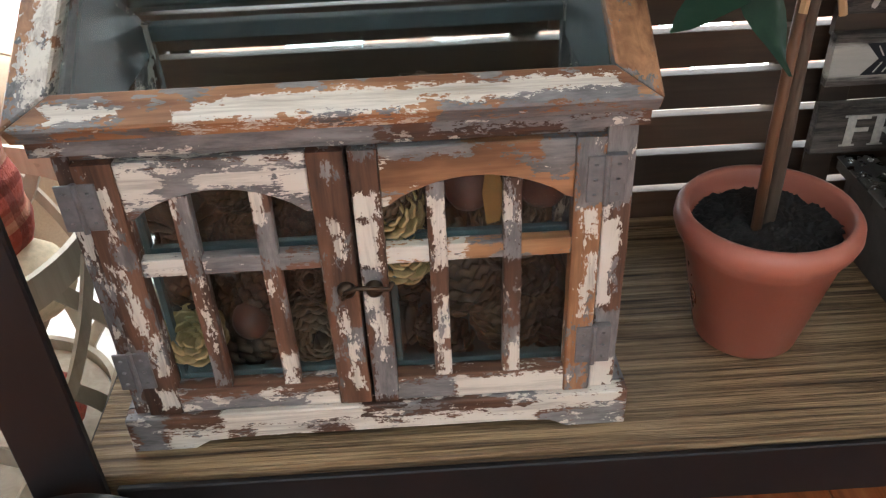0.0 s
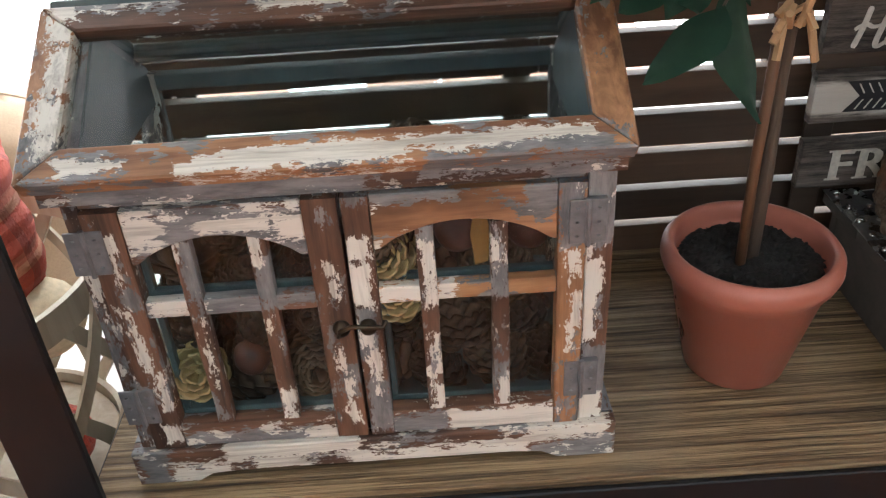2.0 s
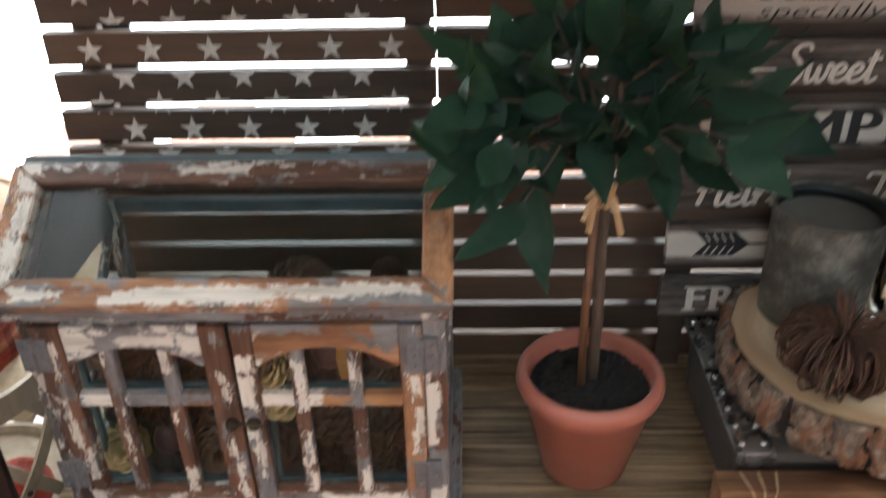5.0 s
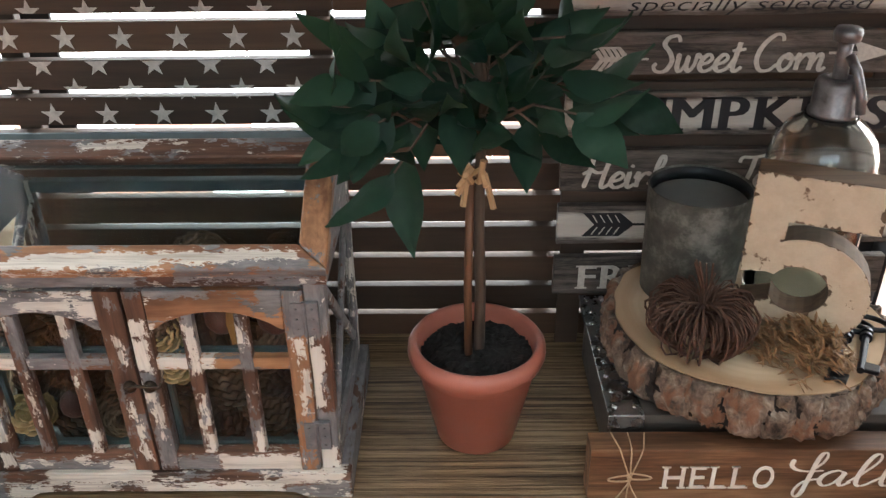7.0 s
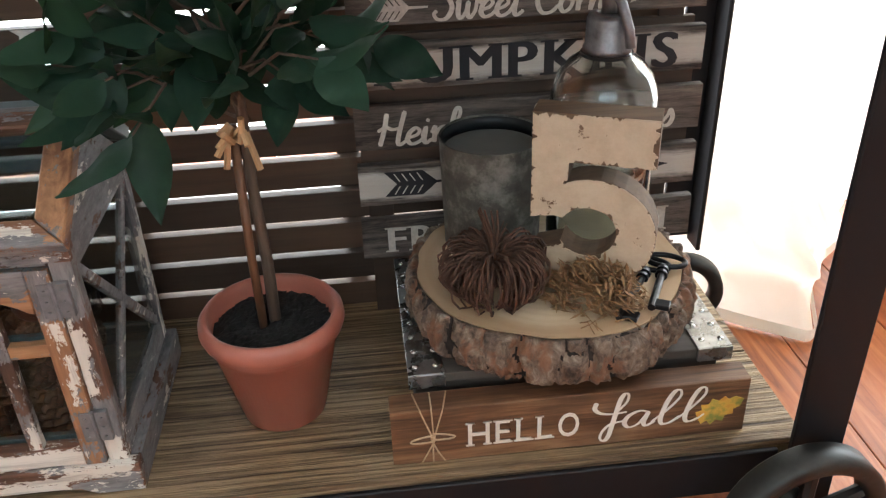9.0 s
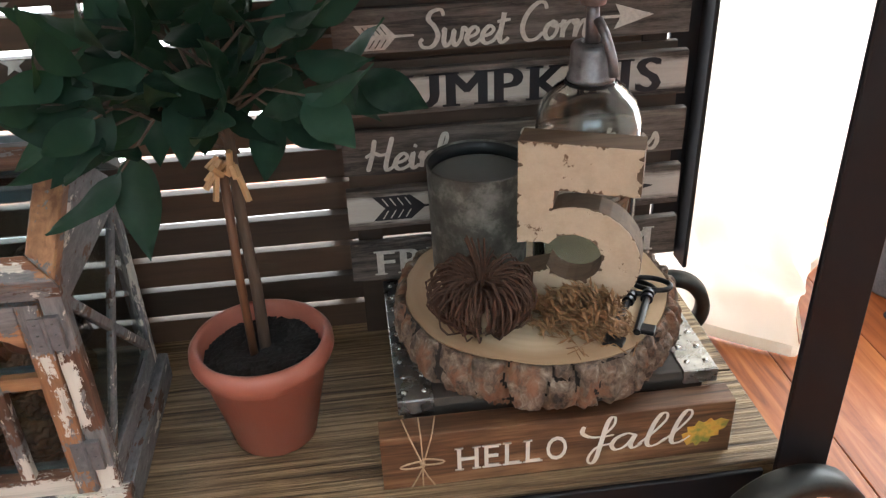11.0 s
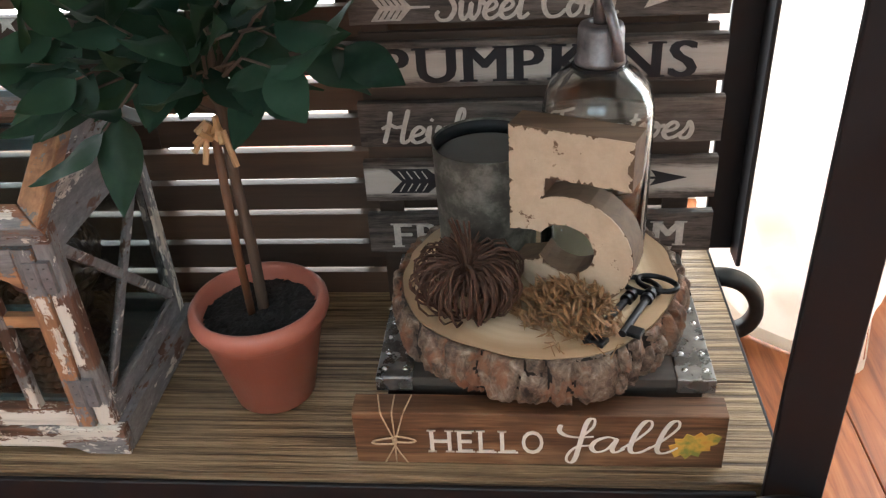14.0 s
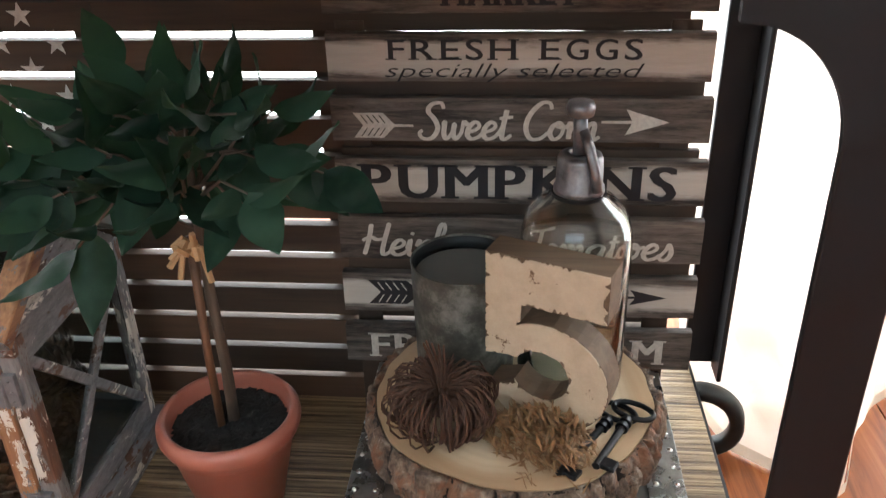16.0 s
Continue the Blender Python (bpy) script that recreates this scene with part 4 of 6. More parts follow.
def star_piece(cx, cz):
    pts = []
    for i in range(10):
        r = 0.0118 if i % 2 == 0 else 0.0046
        a = math.pi / 2 + i * math.pi / 5
        pts.append((cx + r * math.cos(a), cz + r * math.sin(a)))
    out = bmesh.new()
    for z0, z1 in levels[5:]:
        if cz + 0.012 < z0 or cz - 0.012 > z1:
            continue
        b = prism(pts, FY - 0.0006, FY + 0.0002)
        bmesh.ops.bisect_plane(b, geom=b.verts[:] + b.edges[:] + b.faces[:], plane_co=(0, 0, z0 + 0.0006), plane_no=(0, 0, -1), clear_outer=True)
        bmesh.ops.bisect_plane(b, geom=b.verts[:] + b.edges[:] + b.faces[:], plane_co=(0, 0, z1 - 0.0006), plane_no=(0, 0, 1), clear_outer=True)
        me = bpy.data.meshes.new("piece")
        b.to_mesh(me)
        b.free()
        out.from_mesh(me)
        bpy.data.meshes.remove(me)
    return out


for row in range(8):
    z = 0.4025 - 0.0243 * row
    for col in range(6):
        x = -0.1070 + 0.0522 * col - (0.0250 if row % 2 else 0.0)
        if row % 2 == 0 and col == 5:
            continue
        b = star_piece(x, z)
        if len(b.faces):
            part("star", b, "star", flag)
        else:
            b.free()

# ---- slatted farm sign ----
GY = 0.722
sign = root("farm_sign", (0.53, GY + 0.01, 0.0), "weathered slatted farm market sign with black and white lettering", "sign")
rows_s = [(0.077, 0.119, "board_dark", 0.3735, 0.6985), (0.1335, 0.1745, "board_white", 0.3745, 0.6975), (0.189, 0.2315, "board_dark", 0.375, 0.697), (0.245, 0.286, "board_white", 0.376, 0.694), (0.3015, 0.340, "board_dark", 0.376, 0.692), (0.353, 0.393, "board_white", 0.376, 0.688), (0.4085, 0.450, "board_dark", 0.375, 0.687)]
for z0, z1, m_n, x0, x1 in rows_s:
    lean = (z0 - 0.08) * 0.035
    part("board", rough_box(x0, x1, GY + lean, GY + lean + 0.010, z0, z1, 0.0014, 0.0006, 24), m_n, sign)
for i, (a, b) in enumerate(zip(rows_s, rows_s[1:])):
    lean = (a[1] - 0.08) * 0.035
    if i in (0, 5):
        continue
    part("recessed_board", rough_box(a[3] + 0.004, a[4] - 0.006, GY + lean + 0.0125, GY + lean + 0.020, a[1] - 0.006, b[0] + (-0.0105 if i == 3 else 0.006), 0.001, 0.0004, 16), "slat_dark", sign)
for x in (0.382, 0.655):
    part("batten", box(x, x + 0.024, GY + 0.0232, GY + 0.0262, 0.0, 0.40, 0.0005), "slat_dark", sign)


def sy(z):
    return GY + (z - 0.08) * 0.035 - 0.0001


lettering("FRE", 0.3965, 0.470, 0.0835, 0.110, sy(0.079), "chalk", sign, bold=0.05, serif=True)
lettering("M", 0.643, 0.674, 0.0835, 0.110, sy(0.079), "chalk", sign, bold=0.05, serif=True)
handwriting("Heirloom Tomatoes", 0.3955, 0.671, 0.1935, 0.2265, sy(0.189), "chalk", sign, pen=0.24)
lettering("PUMPKINS", 0.397, 0.668, 0.2495, 0.2815, sy(0.245), "ink", sign, bold=0.055, serif=True)
handwriting("Sweet Corn", 0.451, 0.602, 0.3045, 0.336, sy(0.3015), "chalk", sign, pen=0.24)
lettering("FRESH EGGS", 0.4255, 0.6315, 0.3715, 0.3885, sy(0.353), "ink", sign, bold=0.02, serif=True)
lettering("specially selected", 0.424, 0.634, 0.3535, 0.3685, sy(0.353), "ink", sign, shear=0.3)
lettering("MARKET", 0.472, 0.580, 0.4145, 0.440, sy(0.4085), "ink", sign, bold=0.05, serif=True)


def arrow(x0, x1, z, h, material, head):
    """Fletched tail or barbed head of a painted arrow."""
    y = sy(z - h)
    if head:
        pts = [(x0, z + 0.001), (x0 + (x1 - x0) * 0.45, z + 0.0012), (x0 + (x1 - x0) * 0.36, z + h / 2), (x1, z), (x0 + (x1 - x0) * 0.36, z - h / 2), (x0 + (x1 - x0) * 0.45, z - 0.0012), (x0, z - 0.001)]
    else:
        w = x1 - x0
        pts = [(x0, z + h / 2), (x0 + w * 0.5, z + h / 2), (x0 + w * 0.68, z + 0.0012), (x1, z + 0.0008), (x1, z - 0.0008), (x0 + w * 0.68, z - 0.0012), (x0 + w * 0.5, z - h / 2), (x0, z - h / 2), (x0 + w * 0.16, z)]
    part("painted_arrow", prism(pts, y - 0.0006, y), material, sign)


def feathers(x0, w, z, h, material):
    y = sy(z - h) - 0.0007
    for i in range(4):
        for s in (-1, 1):
            a = x0 + w * (0.12 + 0.10 * i)
            part("feather_line", prism([(a, z + s * h * 0.42), (a + 0.0012, z + s * h * 0.42), (a + 0.0062, z + s * h * 0.10), (a + 0.0050, z + s * h * 0.10)][::s], y - 0.0003, y), material, sign)


feathers(0.395, 0.051, 0.316, 0.022, "board_dark")
feathers(0.3985, 0.0715, 0.155, 0.025, "chalk")
arrow(0.395, 0.446, 0.316, 0.022, "chalk", False)
arrow(0.603, 0.658, 0.320, 0.022, "chalk", True)
arrow(0.3985, 0.470, 0.155, 0.025, "ink", False)
arrow(0.62, 0.671, 0.155, 0.016, "ink", True)

# ---- potted topiary ----
PX, PY = 0.2935, 0.606
tree = root("potted_topiary", (PX, PY, 0.0), "green leafy artificial topiary in a terracotta plastic pot", "potted plant")
prof = [(r_ * 0.985, z_ * 1.075) for r_, z_ in [(0, 0.0), (0.033, 0.0), (0.0365, 0.003), (0.0535, 0.074), (0.0550, 0.0745), (0.0555, 0.078), (0.0595, 0.082), (0.0618, 0.088), (0.0612, 0.094), (0.0575, 0.0985), (0.0545, 0.0985), (0.0525, 0.096), (0.0515, 0.088), (0.0495, 0.08), (0, 0.078)]]
part("pot", lathe(prof, (PX, PY, 0), 72), "terracotta", tree, "terracotta coloured plastic pot", True)
bm = bmesh.new()
bmesh.ops.create_grid(bm, x_segments=44, y_segments=44, size=0.0515)
bmesh.ops.delete(bm, geom=[v for v in bm.verts if v.co.xy.length > 0.0503], context="VERTS")
for v in bm.verts:
    p = Vector((v.co.x * 60, v.co.y * 60, 0))
    v.co.z = 0.0925 + 0.003 * noise.noise(p) + 0.003 * noise.noise(p * 4) - 0.002 * (v.co.xy.length / 0.05) ** 2
bmesh.ops.translate(bm, verts=bm.verts, vec=(PX, PY, 0))
part("soil", bm, "soil", tree, "loose black soil")
stem = [(PX + 0.002, PY + 0.004, 0.075), (PX + 0.003, PY + 0.005, 0.15), (PX + 0.001, PY + 0.004, 0.22), (PX + 0.002, PY + 0.004, 0.30), (PX, PY + 0.004, 0.36)]
part("stem", tube(stem, 0.0052, 10, taper=0.7), "bark", tree, "dark bark stem", True)
part("stake", tube([(PX - 0.007, PY - 0.002, 0.075), (PX - 0.008, PY - 0.001, 0.16), (PX - 0.006, PY, 0.27)], 0.0036, 10), "bamboo", tree, "orange brown cane", True)
rnd = random.Random(11)
for i in range(9):
    a = rnd.uniform(0, 6.28)
    s = rnd.choice((-1, 1))
    part("raffia_strand", tube([(PX - 0.003 + 0.006 * math.cos(a), PY - 0.005 + 0.004 * math.sin(a), 0.262), (PX - 0.003 + s * rnd.uniform(0.002, 0.008), PY - 0.010, 0.262 + rnd.uniform(-0.008, 0.012)), (PX - 0.003 + s * rnd.uniform(0.006, 0.020), PY - 0.012 - rnd.random() * 0.008, 0.262 + rnd.uniform(-0.024, 0.022))], 0.0026, 5), "raffia", tree, "pale raffia strand of the tie")


def leaf_mesh(length, width, bend, fold, curl):
    """A pointed oval leaf, folded along its midrib and bent down towards the tip."""
    bm = bmesh.new()
    n = 9
    rows = []
    for i in range(n + 1):
        u = i / n
        w = width * 0.5 * math.sin(math.pi * u ** 0.78) ** 0.9 * (1.12 - 0.25 * u)
        w = max(w, 0.0010 if i == 0 else 0.0002)
        x, z = length * u * (1 - 0.12 * bend * u), -bend * length * u * u * 0.45
        rows.append([bm.verts.new((x, q * w + curl * length * u * u, z + abs(q) * w * fold - 0.10 * w * q * q + 0.0012 * math.sin(u * 11 + q * 2))) for q in (-1, -0.5, 0, 0.5, 1)])
    for a, b in zip(rows, rows[1:]):
        for j in range(4):
            bm.faces.new((a[j], b[j], b[j + 1], a[j + 1]))
    bm.normal_update()
    me = bpy.data.meshes.new("leaf")
    bm.to_mesh(me)
    bm.free()
    for p in me.polygons:
        p.use_smooth = True
    me.materials.append(M["leaf"])
    return me


leaf_kinds = [leaf_mesh(*a) for a in ((0.062, 0.029, 0.35, 0.25, 0.04), (0.056, 0.026, 0.8, 0.35, -0.05), (0.050, 0.027, 0.15, 0.2, 0.03), (0.066, 0.027, 0.6, 0.5, 0.08), (0.058, 0.022, 1.1, 0.3, -0.10))]
rnd = random.Random(21)
CZ = 0.345
crown_mid = Vector((PX - 0.010, PY - 0.004, CZ))
golden = math.pi * (3 - math.sqrt(5))
ends = []
for i in range(29):
    zf = 1 - 2 * (i + 0.5) / 29
    a = i * golden
    rr = math.sqrt(1 - zf * zf)
    d = Vector((rr * math.cos(a), rr * math.sin(a), zf))
    ends.append((d, crown_mid + Vector((d.x * 0.110, d.y * 0.078, d.z * (0.060 if d.z > 0 else 0.046))) * rnd.uniform(0.62, 1.0)))
# low sprays that hang beside the stem and reach out over the cabinet
for dx, dy, dz in ((-0.078, -0.046, -0.036), (-0.052, -0.052, -0.056), (-0.094, -0.044, -0.008), (0.112, 0.006, -0.022)):
    d = Vector((dx, dy, dz)).normalized()
    ends.append((d, crown_mid + Vector((dx, dy, dz))))
for d, tip in ends:
    start = Vector((PX + 0.001 + rnd.uniform(-0.006, 0.006), PY + 0.004 + rnd.uniform(-0.006, 0.006), 0.268 + rnd.uniform(0.0, 0.07)))
    mid = start.lerp(tip, 0.55) + Vector((0, 0, 0.012))
    part("twig", tube([start, mid, tip], 0.0017, 5, taper=0.5), "bark", tree)
    ahead = (tip - mid).normalized()
    turn = rnd.uniform(0, 6.28)
    for q in range(rnd.choice((3, 3, 4, 4))):
        # leaves in turn about the twig, the last one at its end
        spot = tip - ahead * 0.011 * q * rnd.uniform(0.7, 1.3)
        spread = 0.25 if q == 0 else rnd.uniform(0.7, 1.15)
        side0 = ahead.cross(Vector((0.1, 0.2, 1))).normalized()
        round_ = side0 * math.cos(turn + q * 2.4) + ahead.cross(side0) * math.sin(turn + q * 2.4)
        out = (ahead * math.cos(spread) + round_ * math.sin(spread) + Vector((0, -0.15, rnd.uniform(-0.55, 0.0)))).normalized()
        if tip.z > CZ + 0.02 and out.z < -0.3:
            out = Vector((out.x, out.y, -0.25)).normalized()
        side = out.cross(Vector((rnd.uniform(-0.6, 0.6), rnd.uniform(-1.5, 0.0), 1))).normalized()
        sc = rnd.uniform(0.78, 1.16)
        lf = new("leaf", rnd.choice(leaf_kinds))
        lf.parent = tree
        lf.matrix_basis = Matrix.Translation(spot - Vector((PX, PY, 0))) @ Matrix((out, side, out.cross(side))).transposed().to_4x4() @ Matrix.Diagonal((sc, sc, sc, 1))

# ---- riveted tray box ----
TX0, TX1, TY0, TY1, TZ = 0.402, 0.673, 0.547, 0.731, 0.069
tray = root("riveted_box", (0.5375, 0.64, 0.0), "dark wooden box with riveted zinc edge strips", "box")
part("side_board", box(TX0 + 0.006, TX1 - 0.006, TY0 + 0.010, TY0 + 0.020, 0.0, 0.058, 0.001), "tray_wood", tray)
part("side_board", box(TX0 + 0.006, TX1 - 0.006, TY1 - 0.020, TY1 - 0.010, 0.0, 0.058, 0.001), "tray_wood", tray)
part("end_board", box(TX0 + 0.006, TX0 + 0.016, TY0 + 0.0205, TY1 - 0.0205, 0.0, 0.058, 0.001), "tray_wood", tray)
part("end_board", box(TX1 - 0.016, TX1 - 0.006, TY0 + 0.0205, TY1 - 0.0205, 0.0, 0.058, 0.001), "tray_wood", tray)
ys = [TY0 + (TY1 - TY0) * i / 3 for i in range(4)]
for y0, y1 in zip(ys, ys[1:]):
    part("lid_plank", rough_box(TX0 + 0.001, TX1 - 0.001, y0 + 0.0006, y1 - 0.0006, 0.0582, 0.0672, 0.0012, 0.0005, 12), "tray_wood", tray)
for x in (TX0, TX1 - 0.030):
    st = part("zinc_strip", box(x, x + 0.030, TY0 - 0.001, TY1 + 0.001, 0.0674, TZ, 0.0005), "tin", tray, "scuffed zinc strip with rivets")
    part("zinc_edge", box(x, x + 0.030, TY0 - 0.0026, TY0 - 0.0012, 0.056, TZ, 0.0003), "tin", tray)
    for i in range(9):
        y = TY0 + 0.010 + (TY1 - TY0 - 0.020) * i / 8
        for xx in (x + 0.007, x + 0.0235):
            part("rivet", ball((xx + 0.0008 * math.sin(i * 3), y, TZ), 0.0028, 0.65, 10), "rivet", st, smooth=True)

# ---- log slice ----
LX, LY, L0, L1 = 0.5345, 0.633, 0.0715, 0.113


def log_radius(a, z):
    p = Vector((math.cos(a), math.sin(a), 0))
    r = 0.114 / math.hypot(math.cos(a) * 0.968, math.sin(a)) + 0.006 * noise.noise(p * 1.3 + Vector((3, 1, 0))) + 0.0035 * noise.noise(p * 4)
    return r


log = root("log_slice", (LX, LY, L0), "round log slice with thick rough bark and pale sawn face", "wood slice")
N = 420
bm = bmesh.new()
rings, furrow = [], []
rnd = random.Random(17)
cracks, at_a = [], 0.0
while at_a < 2 * math.pi - 0.09:
    cracks.append((at_a, rnd.choice((0.0004, 0.0008, 0.0016, 0.0034)), rnd.uniform(0.0, 0.0040), rnd.uniform(L0, L1 + 0.03)))
    at_a += rnd.uniform(0.07, 0.27)
zs = [L0 + (L1 - L0) * q / 15 for q in range(15)] + [L1 - 0.0006, L1 + 0.0006]
for j, z in enumerate(zs):
    ring_v, dark_v = [], []
    for i in range(N):
        a = 2 * math.pi * i / N
        p = Vector((math.cos(a) * 15, math.sin(a) * 15, z * 28))
        aw = (a + 0.085 * noise.noise(Vector((math.cos(a) * 5, math.sin(a) * 5, z * 55))) + 0.030 * noise.noise(p * 3)) % (2 * math.pi)
        gap, plate = 1.0, 0.0
        for q, (ca, cw, up, zb) in enumerate(cracks):
            da = abs((aw - ca + math.pi) % (2 * math.pi) - math.pi) * 0.118
            gap = min(gap, da - cw * (0.6 + 0.8 * abs(noise.noise(Vector((ca * 9, z * 60, 1))))))
            if aw >= ca:
                plate, brk = up, abs(z - zb + 0.004 * noise.noise(p * 2))
        gap = min(gap, brk - 0.0012)
        lift = max(0.0, min(1.0, gap / 0.0034 + 0.35 * noise.noise(p * 3.3)))
        r = log_radius(a, z) + 0.0020 + lift * (0.0050 + plate) + 0.0034 * noise.noise(p * 1.6) * lift + 0.0020 * noise.noise(p * 5) + 0.0010 * noise.noise(p * 11)
        r += 0.004 * math.sin(math.pi * (z - L0) / (L1 - L0)) - 0.002
        r -= 0.0020 * lift if j in (0, len(zs) - 1) else 0
        ring_v.append(bm.verts.new((LX + max(r, log_radius(a, z) + 0.0012) * math.cos(a), LY + max(r, log_radius(a, z) + 0.0012) * math.sin(a), z)))
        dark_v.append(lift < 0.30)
    rings.append(ring_v)
    furrow.append(dark_v)
inner = [[bm.verts.new((LX + log_radius(2 * math.pi * i / N, z) * math.cos(2 * math.pi * i / N), LY + log_radius(2 * math.pi * i / N, z) * math.sin(2 * math.pi * i / N), z)) for i in range(N)] for z in (L1 - 0.0005, L0)]
loop = rings + inner
for a, b in list(zip(loop, loop[1:])) + [(loop[-1], loop[0])]:
    for i in range(N):
        bm.faces.new((a[i], a[(i + 1) % N], b[(i + 1) % N], b[i]))
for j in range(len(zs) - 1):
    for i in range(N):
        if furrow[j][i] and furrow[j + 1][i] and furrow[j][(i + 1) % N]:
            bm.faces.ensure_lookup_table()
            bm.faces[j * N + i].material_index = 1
bmesh.ops.recalc_face_normals(bm, faces=bm.faces)
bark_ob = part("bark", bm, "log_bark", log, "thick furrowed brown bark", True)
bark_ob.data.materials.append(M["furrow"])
pts = [(LX + (log_radius(2 * math.pi * i / 120, 0) - 0.0005) * math.cos(2 * math.pi * i / 120), LY + (log_radius(2 * math.pi * i / 120, 0) - 0.0005) * math.sin(2 * math.pi * i / 120)) for i in range(120)]
part("sawn_face", prism(pts, L0 + 0.0005, L1 + 0.0002, 0, "xy"), "log_face", log, "pale sawn wood with growth rings")

# ---- wooden number five ----
def five_outline():
    w, h = 0.099, 0.150
    p = [(0.0, h), (w * 0.97, h), (w * 0.97, h * 0.735), (w * 0.30, h * 0.735), (w * 0.295, h * 0.635)]
    cx, cz, rx, rz = w * 0.50, h * 0.325, w * 0.52, h * 0.325
    for i in range(25):
        a = radians(118 - i * (118 + 152) / 24)
        p.append((cx + rx * math.cos(a), cz + rz * math.sin(a)))
    p += [(w * 0.02, h * 0.20), (w * 0.26, h * 0.25)]
    rx2, rz2 = w * 0.235, h * 0.145
    for i in range(19):
        a = radians(-155 + i * (155 + 150) / 18)
        p.append((cx - 0.003 + rx2 * math.cos(a), cz + 0.002 + rz2 * math.sin(a)))
    p += [(w * 0.20, h * 0.42), (0.0, h * 0.40)]
    return p


five = root("number_five", (0.555, 0.60, L1), "chunky wooden number five with chipped cream paint", "number block")
FT = Matrix.Translation((0.512, 0.606, L1 + 0.0008)) @ Matrix.Rotation(radians(-23), 4, "Z")
bm = prism(five_outline(), 0.0006, 0.027, 0.0)
bmesh.ops.transform(bm, matrix=FT, verts=bm.verts)
part("body", bm, "five_side", five, "bare brown wooden sides")
dense, prev = [], five_outline()
for (ax, az), (bx, bz) in zip(prev, prev[1:] + prev[:1]):
    steps = max(1, int(math.hypot(bx - ax, bz - az) / 0.0011))
    nx_, nz_ = (bz - az), -(bx - ax)
    ln_ = math.hypot(nx_, nz_) or 1
    for q in range(steps):
        u = q / steps
        x, z = ax + (bx - ax) * u, az + (bz - az) * u
        c = noise.noise(Vector((x * 150, z * 150, 2.0))) + 0.6 * noise.noise(Vector((x * 420, z * 420, 5.0)))
        ends = min(u, 1 - u) * math.hypot(bx - ax, bz - az) if steps > 8 else 1.0
        cut = 0.0003 + min(0.0040, 0.0070 * max(0.0, c - 0.06)) * min(1.0, ends / 0.005)
        dense.append((x + nx_ / ln_ * cut, z + nz_ / ln_ * cut))
bm = prism(dense, -0.0007, 0.0005, 0.0)
bmesh.ops.transform(bm, matrix=FT, verts=bm.verts)
part("painted_face", bm, "five_face", five, "cream painted front, chipped at the edges")

# ---- glass siphon bottle ----
BX, BY = 0.5815, 0.654
B0 = L1 + 0.0008
bottle = root("siphon_bottle", (BX, BY, B0), "clear glass bottle with a pewter siphon head", "bottle")
outer = [(0, 0.0), (0.039, 0.0), (0.0430, 0.004), (0.0442, 0.012), (0.0442, 0.132), (0.0432, 0.146), (0.0385, 0.160), (0.0295, 0.1705), (0.0205, 0.177), (0.0175, 0.182), (0.0165, 0.188)]
inner_p = [(0.0142, 0.188), (0.0150, 0.181), (0.018, 0.175), (0.0270, 0.1675), (0.0355, 0.158), (0.0405, 0.145), (0.0415, 0.132), (0.0415, 0.014), (0.038, 0.008), (0, 0.008)]
ob = part("glass_body", lathe(outer + inner_p, (BX, BY, B0), 64), "glass", bottle, "clear glass body", True)
ob.visible_shadow = False
capz = B0 + 0.178
part("collar", lathe([(0.0172, 0.0), (0.0195, 0.0), (0.0195, 0.004), (0.0180, 0.006), (0.0174, 0.026), (0.0160, 0.0295), (0.0085, 0.031), (0.0172, 0.0)], (BX, BY, capz), 32), "siphon", bottle, "pewter collar", True)
part("gasket", lathe([(0.0205, -0.003), (0.0210, -0.003), (0.0210, -0.0003), (0.0180, -0.0003)], (BX, BY, capz), 32, True), "candle_band", bottle)
part("valve", tube([(BX, BY, capz + 0.030), (BX - 0.001, BY, capz + 0.048), (BX - 0.002, BY - 0.002, capz + 0.063)], 0.0060, 14, taper=0.85), "siphon", bottle, smooth=True)
part("cap", lathe([(0, 0.011), (0.0095, 0.010), (0.011, 0.006), (0.010, 0.0), (0, 0.0)], (BX - 0.002, BY - 0.002, capz + 0.061), 18), "siphon", bottle, smooth=True)
part("lever", tube([(BX + 0.001, BY - 0.007, capz + 0.050), (BX + 0.005, BY - 0.016, capz + 0.040), (BX + 0.010, BY - 0.021, capz + 0.022), (BX + 0.012, BY - 0.022, capz + 0.008)], 0.0040, 10), "siphon", bottle, smooth=True)

# ---- tin candle ----
CX, CY = 0.4915, 0.675
candle = root("tin_candle", (CX, CY, L1 + 0.0008), "dull grey galvanised tin holding a candle", "candle")
part("tin", lathe([(0, 0.0), (0.041, 0.0), (0.0425, 0.002), (0.0452, 0.1030), (0.0456, 0.1045), (0.0452, 0.1056), (0.0442, 0.1050), (0.0436, 0.088), (0, 0.087)], (CX, CY, L1 + 0.0008), 56), "candle_tin", candle, "mottled grey tin", True)
part("inner_wall", lathe([(0.0429, 0.0915), (0.0438, 0.1042), (0.0430, 0.1042), (0.0422, 0.0915)], (CX, CY, L1 + 0.0008), 56, True), "candle_band", candle, "dark inside of the tin", True)
part("wax", lathe([(0, 0.0875), (0.0420, 0.0875), (0.0420, 0.0925), (0.0405, 0.0920), (0, 0.0915)], (CX, CY, L1 + 0.0008), 48), "wax", candle, "dull grey wax", True)

